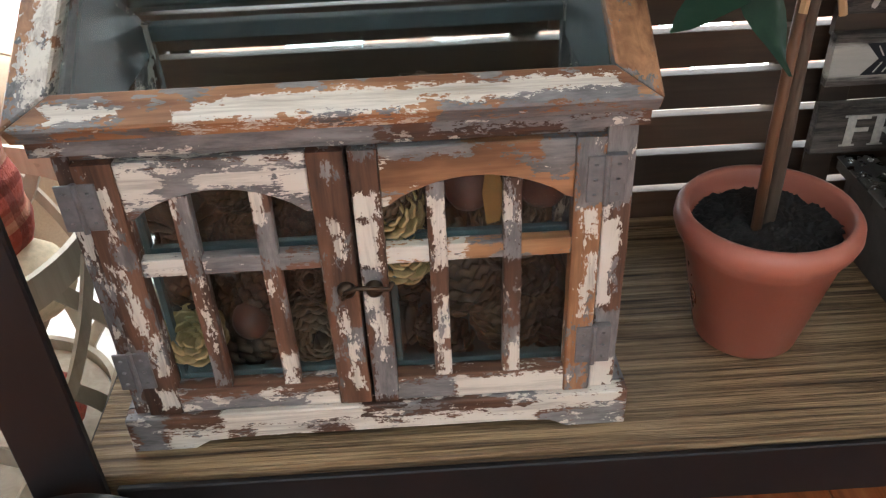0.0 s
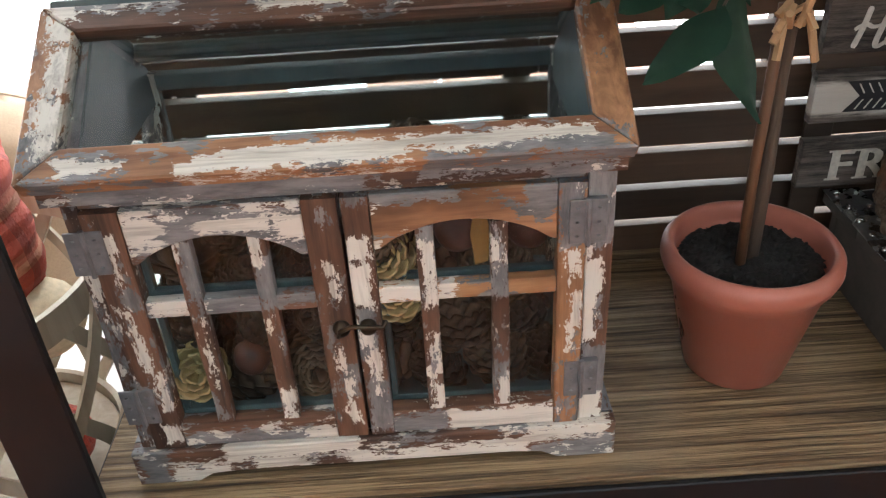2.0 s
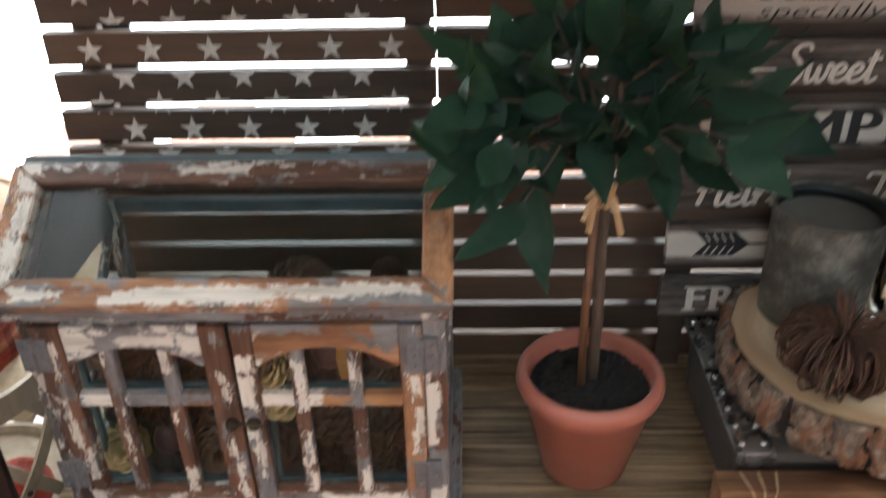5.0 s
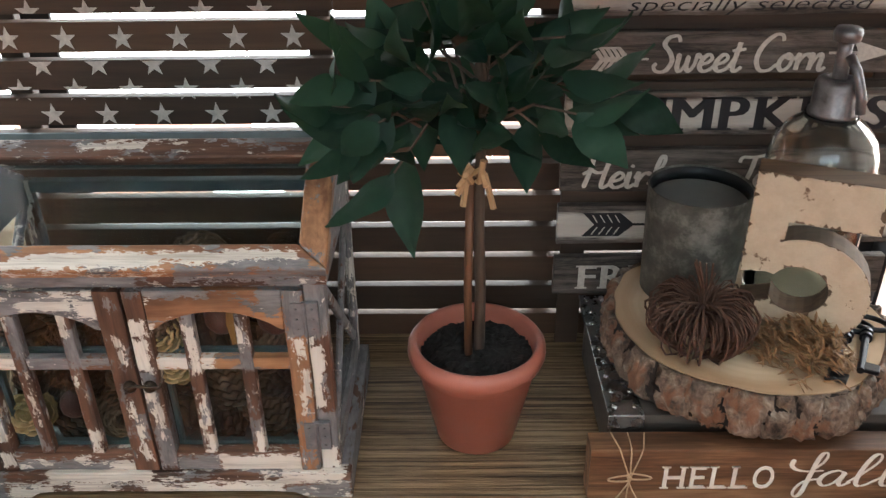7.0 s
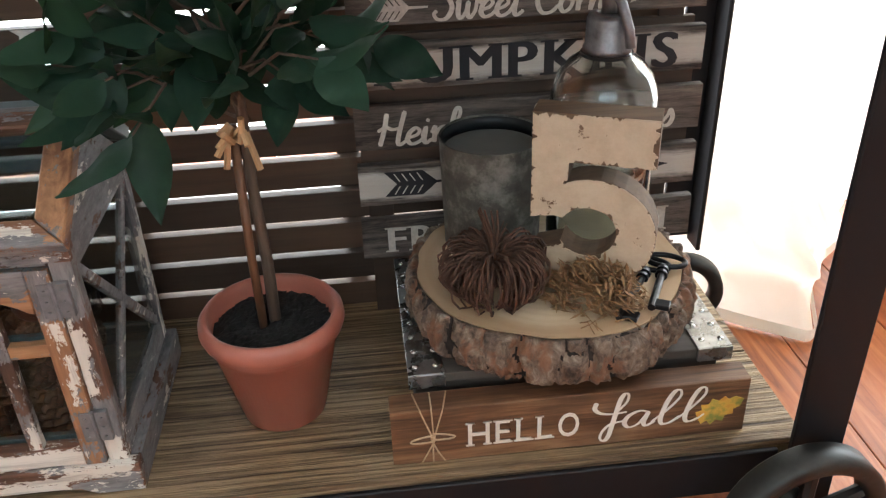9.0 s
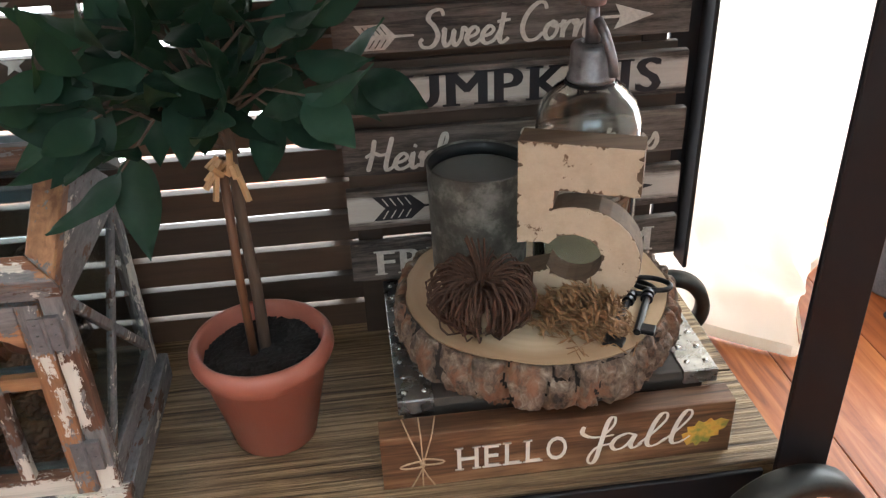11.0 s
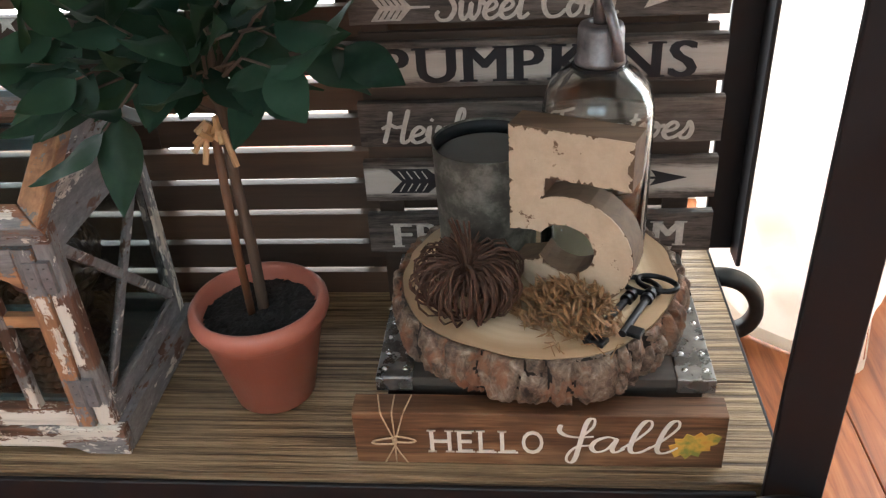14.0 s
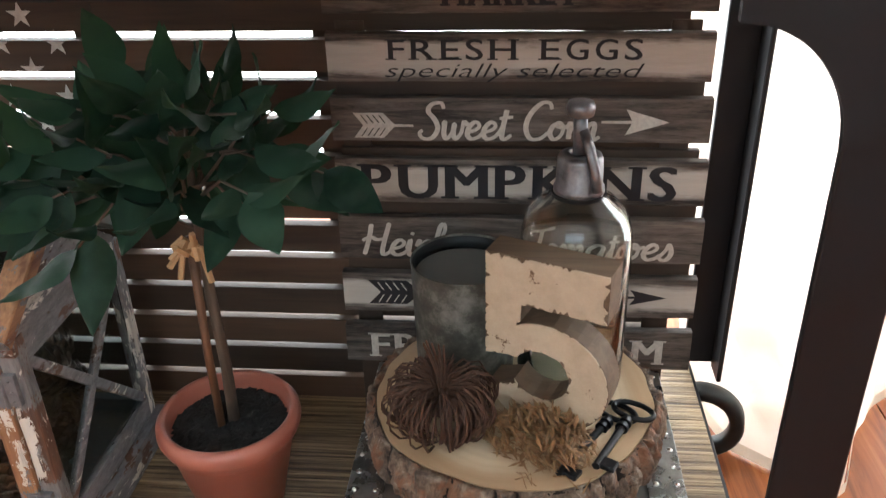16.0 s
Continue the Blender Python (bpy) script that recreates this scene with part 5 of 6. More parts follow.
# ---- vine ball ----
VX, VY, VZ = 0.478, 0.582, L1 + 0.031
rnd = random.Random(4)
vine = root("vine_pumpkin", (VX, VY, L1), "round pumpkin of curled brown vine twigs", "ornament")
for i in range(230):
    a = rnd.uniform(0, 2 * math.pi)
    rr = 0.0425 * rnd.uniform(0.62, 1.10)
    hh = 0.024 * rnd.uniform(0.55, 1.4)
    tw = rnd.uniform(-0.3, 0.3)
    pts = []
    for s in range(8):
        u = s / 7
        b = math.pi * (0.05 + 0.82 * u)
        rad = rr * math.sin(b) ** 0.8 * (1 + 0.06 * math.sin(5 * u + i))
        pts.append((VX + rad * math.cos(a + tw * u), VY + rad * math.sin(a + tw * u), max(L1 + 0.0015, VZ + hh * math.cos(b) - 0.019 * math.exp(-(rad / 0.023) ** 2))))
    part("twig", tube(pts, rnd.uniform(0.0007, 0.0012), 4), "twig", vine)
for i in range(44):
    a = rnd.uniform(0, 6.28)
    q = rnd.uniform(0.012, 0.036)
    e_z = VZ + rnd.uniform(0.012, 0.040) - q * 0.35
    part("twig", tube([(VX, VY, VZ - 0.002), (VX + q * 0.5 * math.cos(a), VY + q * 0.5 * math.sin(a), (VZ + e_z) / 2 + 0.008), (VX + q * math.cos(a), VY + q * math.sin(a), e_z)], 0.0007, 4, taper=0.6), "twig", vine)
for i in range(7):
    a = rnd.uniform(0, 6.28)
    part("stalk", tube([(VX, VY, VZ + 0.006), (VX + 0.004 * math.cos(a), VY + 0.004 * math.sin(a), VZ + 0.028), (VX - 0.004 + 0.008 * math.cos(a), VY + 0.006 * math.sin(a), VZ + 0.046 + 0.006 * rnd.random())], 0.0015, 5, taper=0.6), "twig", vine)

# ---- dried oat tuft ----
rnd = random.Random(9)
oats = root("dried_oat_bunch", (0.562, 0.560, L1), "small bunch of dry golden oat husks", "dried grass")
bm = bmesh.new()
for i in range(620):
    a = rnd.uniform(0, 6.28)
    q = math.sqrt(rnd.random())
    c = Vector((0.553 + 0.034 * q * math.cos(a), 0.567 + 0.030 * q * math.sin(a), L1 + 0.003 + 0.038 * rnd.random() * (1 - q * q * 0.8)))
    c += Vector((0.4, -0.35, 0)) * (c.x - 0.545) * 0.6
    d = Vector((rnd.uniform(-0.2, 1.0), rnd.uniform(-1, 0.3), rnd.uniform(-0.7, 0.4))).normalized() * rnd.uniform(0.0050, 0.0085)
    pts = [c - d, c - d * 0.3, c + d * 0.4, c + d]
    pts = [Vector((p.x, p.y, max(p.z, L1 + 0.0016))) for p in pts]
    s = d.cross(Vector((0.2, 0.3, 1))).normalized() * rnd.uniform(0.0013, 0.0023)
    w = d.cross(s).normalized() * 0.0008
    e0, e1 = bm.verts.new(pts[0]), bm.verts.new(pts[3])
    m1 = [bm.verts.new(pts[1] + o) for o in (s, w, -s, -w)]
    for j in range(4):
        bm.faces.new((e0, m1[j], m1[(j + 1) % 4]))
        bm.faces.new((e1, m1[(j + 1) % 4], m1[j]))
tagged(part("husk_mass", bm, "straw", oats, "golden oat husks"), kind="stuff")
for i in range(16):
    p = Vector((rnd.uniform(0.535, 0.60), rnd.uniform(0.525, 0.585), L1 + 0.0012))
    d = Vector((rnd.uniform(-1, 1), rnd.uniform(-1, 0.4), 0)).normalized() * rnd.uniform(0.008, 0.022)
    part("stalk", tube([p, p + d * 0.5 + Vector((0, 0, 0.006)), p + d], 0.0005, 4), "straw", oats)


# ---- old keys ----
def old_key(bow, tip, z, label):
    b, t_ = Vector((*bow, z)), Vector((*tip, z))
    ahead = (t_ - b).normalized()
    side = Vector((-ahead.y, ahead.x, 0))
    ob_k = root("iron_key", (b.x, b.y, L1), label, "key", "old keys")
    bm = bmesh.new()
    n = 28
    ring_pts = []
    for j in range(n + 1):
        a = 2 * math.pi * j / n
        ring_pts.append(b - ahead * 0.011 + ahead * (0.0095 * math.cos(a)) + side * (0.0165 * math.sin(a)))
    tube(ring_pts, 0.0024, 8, bm)
    part("bow", bm, "key", ob_k, smooth=True)
    bm = tube([b + ahead * 0.000, b + ahead * 0.006, t_], 0.0031, 10)
    for o in (0.006, 0.013):
        tube([b + ahead * (o - 0.0018), b + ahead * (o + 0.0018)], 0.0052, 12, bm)
    part("shaft", bm, "key", ob_k)
    e = t_ - ahead * 0.0065
    m = Matrix.Translation(e + side * 0.007) @ Matrix.Rotation(math.atan2(ahead.y, ahead.x), 4, "Z")
    bm = bmesh.new()
    bmesh.ops.create_cube(bm, size=1, matrix=m @ Matrix.Diagonal((0.011, 0.013, 0.0042, 1)))
    bmesh.ops.bevel(bm, geom=bm.edges[:], offset=0.0007, segments=1, affect="EDGES")
    part("bit", bm, "key", ob_k)
    return ob_k


old_key((0.6265, 0.597), (0.5965, 0.540), L1 + 0.0060, "black iron skeleton key lying on the log slice")
old_key((0.6125, 0.5990), (0.5690, 0.5340), L1 + 0.0032, "black iron skeleton key half under dried oats")

# ---- wooden greeting block ----
QX0, QX1, QY0, QY1, QZ = 0.385, 0.679, 0.5185, 0.5415, 0.0555
block = root("greeting_block", (0.534, 0.53, 0.0), "stained wooden block reading hello fall, tied with twine", "sign")
part("block_body", rough_box(QX0, QX1, QY0, QY1, 0.0, QZ, 0.0016, 0.0004, 30), "block", block, "stained pine block")
lettering("HELLO", 0.4445, 0.5375, 0.0135, 0.0385, QY0 - 0.0001, "block_text", block, bold=0.006, serif=True)
handwriting("faLL", 0.550, 0.643, 0.0040, 0.0520, QY0 - 0.0001, "block_text", block, pen=0.17, contrast=0.6)
half = [(0.02, 0.05), (0.03, 0.27), (0.16, 0.24), (0.19, 0.47), (0.33, 0.36), (0.44, 0.52), (0.54, 0.33), (0.69, 0.41), (0.73, 0.22), (0.87, 0.23)]
lp = []
for u, v in half + [(1.0, 0.0)] + [(u, -v) for u, v in half[::-1]]:
    u, v = (u - 0.5) * 0.042, v * 0.026
    lp.append((0.6565 + u * 0.91 - v * 0.41, 0.0265 + u * 0.41 + v * 0.91))
part("painted_leaf", prism(lp[::-1], QY0 - 0.0007, QY0 - 0.0001), "leaf_paint", block, "yellow and orange painted autumn leaf")
lx = 0.4175
bm = bmesh.new()
for dx, tx in ((-0.001, -0.012), (0.0006, 0.0), (0.002, 0.012)):
    tube([(lx + tx * 1.15, QY1 - 0.003, QZ + 0.0011), (lx + tx * 0.8, QY0 + 0.001, QZ + 0.0011), (lx + tx * 0.7, QY0 - 0.0010, QZ - 0.002), (lx + dx, QY0 - 0.0022, 0.031), (lx + dx, QY0 - 0.0024, 0.026), (lx - tx * 0.35, QY0 - 0.0014, 0.012), (lx - tx * 0.8, QY0 - 0.0012, 0.0015)], 0.0007, 5, bm)
for s in (-1, 1):
    pts = []
    for i in range(11):
        a = math.pi * i / 10
        pts.append((lx + s * 0.018 * math.sin(a), QY0 - 0.0025 - 0.002 * math.sin(a), 0.0285 + 0.0032 * math.cos(a) + 0.001 * s))
    tube(pts, 0.0008, 5, bm)
part("twine_bow", bm, "twine", block, "thin jute twine bow")
bm = ball((lx, QY0 - 0.0022, 0.0285), 0.0022, 0.9, 8)
part("twine_knot", bm, "twine", block)

# ---- distressed glass cabinet ----
KX0, KX1, KY0, KY1 = -0.1225, 0.178, 0.527, 0.700
cab = root("glass_cabinet", (0.028, 0.61, 0.0), "distressed wooden display cabinet with chipped white and grey paint", "cabinet")


def kpart(name, x0, x1, y0, y1, z0, z1, mat_name, axis, parent=None, label="", bevel=0.0012, amount=0.0005):
    return part(name, rough_box(x0, x1, y0, y1, z0, z1, bevel, amount, 12, axis, 40), mat_name, parent or cab, label)


# plinth with a shallow cut-out below
pl = [(-0.129, 0.0), (-0.090, 0.0), (-0.080, 0.006), (-0.06, 0.0075), (0.118, 0.0075), (0.138, 0.006), (0.149, 0.0), (0.1865, 0.0), (0.1865, 0.0285), (-0.129, 0.0285)]
part("plinth_front", prism(pl, 0.522, 0.533, 0.0008), "worn_plinth", cab, "plinth board with a shallow cut-out")
kpart("plinth_side", -0.129, -0.119, 0.5335, 0.704, 0.0, 0.0285, "chip_grey_y", 1)
kpart("plinth_side", 0.1765, 0.1865, 0.5335, 0.704, 0.0, 0.0285, "chip_grey_y", 1)
kpart("bottom_board", KX0 + 0.004, KX1 - 0.004, 0.534, 0.70, 0.020, 0.0275, "blue_wood", 0)
# posts and rails of the body
kpart("front_post", KX0, -0.1135, KY0 + 0.001, KY0 + 0.014, 0.0287, 0.2235, "worn_post_l", 2)
kpart("front_post", 0.1625, KX1, KY0 + 0.001, KY0 + 0.014, 0.0287, 0.2235, "worn_post_r", 2)
kpart("header_rail", -0.1130, 0.1620, KY0 + 0.002, KY0 + 0.013, 0.2075, 0.2235, "worn_header", 0)
for x in (KX0, KX1 - 0.013):
    kpart("rear_post", x, x + 0.013, KY1 - 0.013, KY1, 0.0287, 0.2200, "chip_grey_z", 2)
kpart("rear_rail", KX0 + 0.0135, KX1 - 0.0135, KY1 - 0.011, KY1, 0.0287, 0.045, "blue_wood", 0)
kpart("rear_rail", KX0 + 0.0135, KX1 - 0.0135, KY1 - 0.011, KY1, 0.209, 0.220, "blue_wood", 0)
p_ = part("rear_pane", box(KX0 + 0.012, KX1 - 0.012, KY1 - 0.007, KY1 - 0.005, 0.045, 0.209, 0), "pane", cab, "dusty back glass")
p_.visible_shadow = False

# sides: low and high rails, a cross of thin bars, gable board and glass
for x, s in ((KX0, -1), (KX1 - 0.009, 1)):
    kpart("side_rail", x, x + 0.009, KY0 + 0.0145, KY1 - 0.0135, 0.0287, 0.050, "chip_grey_y", 1)
    mid_y, mid_z = (KY0 + KY1) / 2, 0.125
    for dy, dz in ((1, 1), (1, -1)):
        a = Vector((x + 0.0045, mid_y - 0.072 * dy, mid_z - 0.073 * dz))
        b = Vector((x + 0.0045, mid_y + 0.072 * dy, mid_z + 0.073 * dz))
        ang = math.atan2((b - a).z, (b - a).y)
        ln_ = (b - a).length
        bm = bmesh.new()
        m = Matrix.Translation((a + b) / 2) @ Matrix.Rotation(ang, 4, "X") @ Matrix.Diagonal((0.007 if dz > 0 else 0.0062, ln_, 0.009, 1))
        bmesh.ops.create_cube(bm, size=1, matrix=m)
        bmesh.ops.bevel(bm, geom=bm.edges[:], offset=0.0008, segments=1, affect="EDGES")
        part("glazing_bar", bm, "chip_grey_y", cab)
    gable = [(KY0 + 0.004, 0.198), (KY1 - 0.004, 0.198), (KY1 - 0.004, 0.2235), (0.613, 0.283), (KY0 + 0.004, 0.2235)]
    part("gable_board", prism(gable, x, x + 0.008, 0.0008, "yz"), "chip_grey_y", cab, "grey chipped gable board")
    gx0 = x + 0.0083 if s < 0 else x - 0.0023
    part("gable_lining", prism([(KY0 + 0.012, 0.200), (KY1 - 0.012, 0.200), (KY1 - 0.012, 0.2195), (0.613, 0.2735), (KY0 + 0.012, 0.2195)], gx0, gx0 + 0.002, 0.0, "yz"), "blue_wood", cab, "teal painted inside of the gable")
    p_ = part("side_pane", box(x + 0.0035, x + 0.0055, KY0 + 0.014, KY1 - 0.013, 0.050, 0.198, 0), "pane", cab, "dusty side glass")
    p_.visible_shadow = False


# roof: two sloping glazed frames that meet at the ridge
def roof_frame(name, y_e, z_e, y_r, z_r, mats, w=0.021):
    run = Vector((0, y_r - y_e, z_r - z_e))
    length = run.length
    ang = math.atan2(run.z, run.y)
    m = Matrix.Translation((0, y_e, z_e)) @ Matrix.Rotation(ang, 4, "X")
    rx0, rx1, th = -0.134, 0.184, 0.012
    bits = [("eave_rail", rx0, rx1, 0, w, mats[0], 0, (1, 1)), ("ridge_rail", rx0, rx1, length - w * 0.85, length, mats[1], 0, (-1, -1)), ("roof_stile", rx0, rx0 + w, 0, length, mats[2], 1, None), ("roof_stile", rx1 - w, rx1, 0, length, mats[3], 1, None)]
    flip = -1 if run.y < 0 else 1
    for nm, x0, x1, u0, u1, mt, ax, mitre in bits:
        e = 0.0004
        wr = w * 0.85
        if nm == "eave_rail":
            pts = [(x0, 0), (x1, 0), (x1 - w - e, w), (x0 + w + e, w)]
        elif nm == "ridge_rail":
            pts = [(x0, length), (x0 + w + e, length - wr), (x1 - w - e, length - wr), (x1, length)]
        elif x0 == rx0:
            pts = [(x0, e), (x0 + w, w + e), (x0 + w, length - wr - e), (x0, length - e)]
        else:
            pts = [(x1, e), (x1, length - e), (x1 - w, length - wr - e), (x1 - w, w + e)]
        bm = prism([(a, b) for a, b in pts], 0, th * flip, 0.0012, "xy")
        bmesh.ops.transform(bm, matrix=m if flip > 0 else Matrix.Translation((0, y_e, z_e)) @ Matrix.Rotation(math.atan2(run.z, run.y), 4, "X"), verts=bm.verts)
        part(nm, bm, mt, cab)
    bm = box(rx0 + w - 0.003, rx1 - w + 0.003, w - 0.003, length - w * 0.85 + 0.003, 0.004 * flip, 0.006 * flip, 0)
    bmesh.ops.transform(bm, matrix=m, verts=bm.verts)
    bmesh.ops.recalc_face_normals(bm, faces=bm.faces)
    p = part("roof_pane", bm, "pane", cab, "sloping dusty roof glass")
    p.visible_shadow = False


roof_frame("front", 0.5165, 0.2235, 0.612, 0.285, ("worn_eave", "worn_ridge", "worn_rstile_l", "worn_rstile_r"))
roof_frame("rear", 0.7075, 0.2235, 0.6125, 0.285, ("blue_wood", "blue_wood", "blue_wood", "blue_wood"), 0.013)
kpart("eave_moulding", -0.129, 0.181, 0.5205, 0.5265, 0.214, 0.2235, "worn_mould", 0)


# doors
def door(x0, x1, stile_l, stile_r, bars, mats, z0=0.0295, z1=0.2065):
    first = part("door", rough_box(x0, x0 + stile_l, KY0 - 0.002, KY0 + 0.011, z0, z1, 0.0012, 0.0005, 12, 2, 40), mats[0], cab, "glazed cabinet door with an arched top rail")
    kpart("door_stile", x1 - stile_r, x1, KY0 - 0.002, KY0 + 0.011, z0, z1, mats[1], 2, first)
    a0, a1 = x0 + stile_l + 0.0003, x1 - stile_r - 0.0003
    kpart("bottom_rail", a0, a1, KY0 - 0.0015, KY0 + 0.0105, z0, z0 + 0.0185, mats[2], 0, first)
    arch = [(a0, z1), (a0, 0.171)]
    for i in range(15):
        u = i / 14
        arch.append((a0 + (a1 - a0) * (0.04 + 0.92 * u), 0.172 + 0.0155 * math.sin(math.pi * u) ** 0.75))
    arch += [(a1, 0.171), (a1, z1)]
    part("arched_rail", prism(arch[::-1], KY0 - 0.0015, KY0 + 0.0105, 0.0008), mats[3], first)
    cross = part("cross_bar", rough_box(a0, a1, KY0 - 0.0005, KY0 + 0.0075, 0.1335, 0.1445, 0.001, 0.0004, 10, 0, 40), mats[4], first)
    for i, x in enumerate(bars):
        kpart("upright_bar", x - 0.0052, x + 0.0052, KY0 - 0.0012, KY0 + 0.007, z0 + 0.0187, 0.185, mats[5 + i], 2, first)
    p = part("door_pane", box(a0 - 0.002, a1 + 0.002, KY0 + 0.0080, KY0 + 0.0098, z0 + 0.016, 0.189, 0), "pane", first, "dusty door glass")
    p.visible_shadow = False
    for zz in (z0 + 0.0188,):
        part("glass_bead", box(a0, a1, KY0 + 0.0106, KY0 + 0.016, zz - 0.004, zz + 0.003, 0.0005), "blue_wood", first)
    part("glass_bead", box(a0, a0 + 0.004, KY0 + 0.0106, KY0 + 0.016, zz + 0.003, 0.19, 0.0005), "blue_wood", first)
    part("glass_bead", box(a0, a1, KY0 + 0.0106, KY0 + 0.015, 0.137, 0.146, 0.0005), "blue_wood", first)
    return first


d_l = door(-0.1130, 0.0255, 0.0205, 0.0195, (-0.0635, -0.0215), ("worn_stile_ll", "worn_stile_lr", "worn_bottom_l", "worn_arch_l", "worn_cross_l", "worn_bar_1", "worn_bar_2"))
d_r = door(0.0275, 0.1618, 0.0150, 0.0160, (0.0715, 0.1130), ("worn_stile_rl", "worn_stile_rr", "worn_bottom_r", "worn_arch_r", "worn_cross_r", "worn_bar_3", "worn_bar_4"))
for dr, hx in ((d_l, -0.1135), (d_r, 0.1622)):
    for hz in (0.182, 0.067):
        for s in (-1, 1):
            h_ = part("hinge_leaf", box(hx + (0.0004 if s > 0 else -0.0105), hx + (0.0105 if s > 0 else -0.0004), KY0 - 0.0036, KY0 - 0.0021 if s < 0 else KY0 + 0.0012, hz - 0.014, hz + 0.014, 0.0004), "hinge", dr, "grey painted hinge")
            for dz in (-0.009, 0.0, 0.009):
                part("screw", ball((hx + s * 0.006, KY0 - 0.0037, hz + dz), 0.0013, 0.6, 8), "hinge", h_)
        part("hinge_pin", tube([(hx, KY0 - 0.0036, hz - 0.015), (hx, KY0 - 0.0036, hz + 0.015)], 0.0017, 8), "hinge", dr)
# hook latch on the two middle stiles
for x in (0.0185, 0.0345):
    part("latch_plate", ball((x, KY0 - 0.003, 0.119), 0.0055, 1.0, 14), "bronze", d_r, "dark bronze latch knob", True)
bm = tube([(0.0165, KY0 - 0.008, 0.1165), (0.0185, KY0 - 0.0105, 0.1225), (0.0265, KY0 - 0.012, 0.1265), (0.0365, KY0 - 0.0105, 0.1240), (0.0435, KY0 - 0.008, 0.1215), (0.0455, KY0 - 0.007, 0.1255)], 0.0014, 8)
part("latch_hook", bm, "bronze", d_r, "curved bronze hook", True)


# ---- cones and gourds kept in the cabinet ----
def cone_mesh(r, h, n, material, open_):
    """Spoon-shaped scales wound about a core; open_ is how flat they stand out."""
    bm = bmesh.new()
    for i in range(n):
        u = (i + 0.5) / n
        a = i * golden
        reach = r * (0.30 + 0.70 * math.sin(math.pi * (0.14 + 0.80 * u)) ** 0.75)
        out = Vector((math.cos(a), math.sin(a), 0))
        side = Vector((-out.y, out.x, 0))
        tilt = 0.75 * (1 - open_) + u * (0.55 + 0.5 * open_)
        d = out * math.cos(tilt) + Vector((0, 0, math.sin(tilt)))
        up = d.cross(side)
        foot_ = Vector((0, 0, h * (0.92 * u - 0.10))) + out * reach * 0.15
        w, th = reach * (0.24 + 0.12 * open_), r * 0.05
        tops, bots = [], []
        for f, ww, lift in ((0.0, 0.35, 0.0), (0.45, 0.75, 0.02), (0.72, 1.0, 0.07), (0.90, 0.85, 0.13), (1.0, 0.40, 0.18)):
            c = foot_ + d * reach * f + up * reach * lift
            tops.append([bm.verts.new(c + side * w * ww * q + up * reach * 0.10 * abs(q)) for q in (-1, 0, 1)])
            bots.append([bm.verts.new(v_.co - up * th * (1.6 if f > 0.6 else 0.8)) for v_ in tops[-1]])
        for j in range(4):
            for q in range(2):
                bm.faces.new((tops[j][q], tops[j][q + 1], tops[j + 1][q + 1], tops[j + 1][q]))
                bm.faces.new((bots[j][q], bots[j + 1][q], bots[j + 1][q + 1], bots[j][q + 1]))
            bm.faces.new((tops[j][0], tops[j + 1][0], bots[j + 1][0], bots[j][0]))
            bm.faces.new((tops[j][2], bots[j][2], bots[j + 1][2], tops[j + 1][2]))
        for q in range(2):
            bm.faces.new((tops[4][q], tops[4][q + 1], bots[4][q + 1], bots[4][q]))
    ball((0, 0, h * 0.4), r * 0.30, 1.3, 8, bm)
    bmesh.ops.recalc_face_normals(bm, faces=bm.faces)
    bmesh.ops.translate(bm, verts=bm.verts, vec=(0, 0, -h * 0.45))
    me = bpy.data.meshes.new("cone")
    bm.to_mesh(me)
    bm.free()
    for p in me.polygons:
        p.use_smooth = True
    me.materials.append(M[material])
    return me


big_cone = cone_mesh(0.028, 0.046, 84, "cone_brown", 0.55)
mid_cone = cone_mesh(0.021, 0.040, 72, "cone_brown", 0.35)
pale_cone = cone_mesh(0.021, 0.018, 34, "cone_yellow", 0.9)
rnd = random.Random(3)


def set_cone(me, x, y, z, pale=False):
    c = new("pine_cone", me)
    c.matrix_basis = Matrix.Translation((x, y, z)) @ Euler((rnd.uniform(-1.3, 1.3), rnd.uniform(-1.3, 1.3), rnd.uniform(0, 6))).to_matrix().to_4x4()
    if pale:
        c.matrix_basis = Matrix.Translation((x, y, z)) @ Euler((radians(70 + rnd.uniform(-15, 15)), rnd.uniform(-0.3, 0.3), rnd.uniform(-0.4, 0.4))).to_matrix().to_4x4()
    tagged(c, "bleached yellow flower-shaped cone inside the cabinet" if pale else "dark brown open pine cone piled in the cabinet", "pine cone", "cones in the cabinet")


for lev, (zc, ny) in enumerate(((0.054, 3), (0.092, 3), (0.128, 3), (0.160, 3))):
    for i in range(7):
        for j in range(ny):
            x = -0.092 + 0.0405 * i + (0.014 if (j + lev) % 2 else 0) + rnd.uniform(-0.006, 0.006)
            y = 0.568 + 0.047 * j + rnd.uniform(-0.005, 0.005)
            if x > 0.146 or x < -0.094:
                continue
            if lev == 3 and (j != 0 and not (x > 0.03 and j == 1)):
                continue
            if lev == 3 and rnd.random() < 0.35:
                continue
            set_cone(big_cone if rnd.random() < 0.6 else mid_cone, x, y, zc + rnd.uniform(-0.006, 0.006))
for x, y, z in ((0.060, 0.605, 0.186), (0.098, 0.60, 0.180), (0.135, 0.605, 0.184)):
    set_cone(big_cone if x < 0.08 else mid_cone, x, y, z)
for x, z in ((-0.0800, 0.072), (0.047, 0.154), (0.052, 0.126)):
    set_cone(pale_cone, x, 0.5515, z, True)
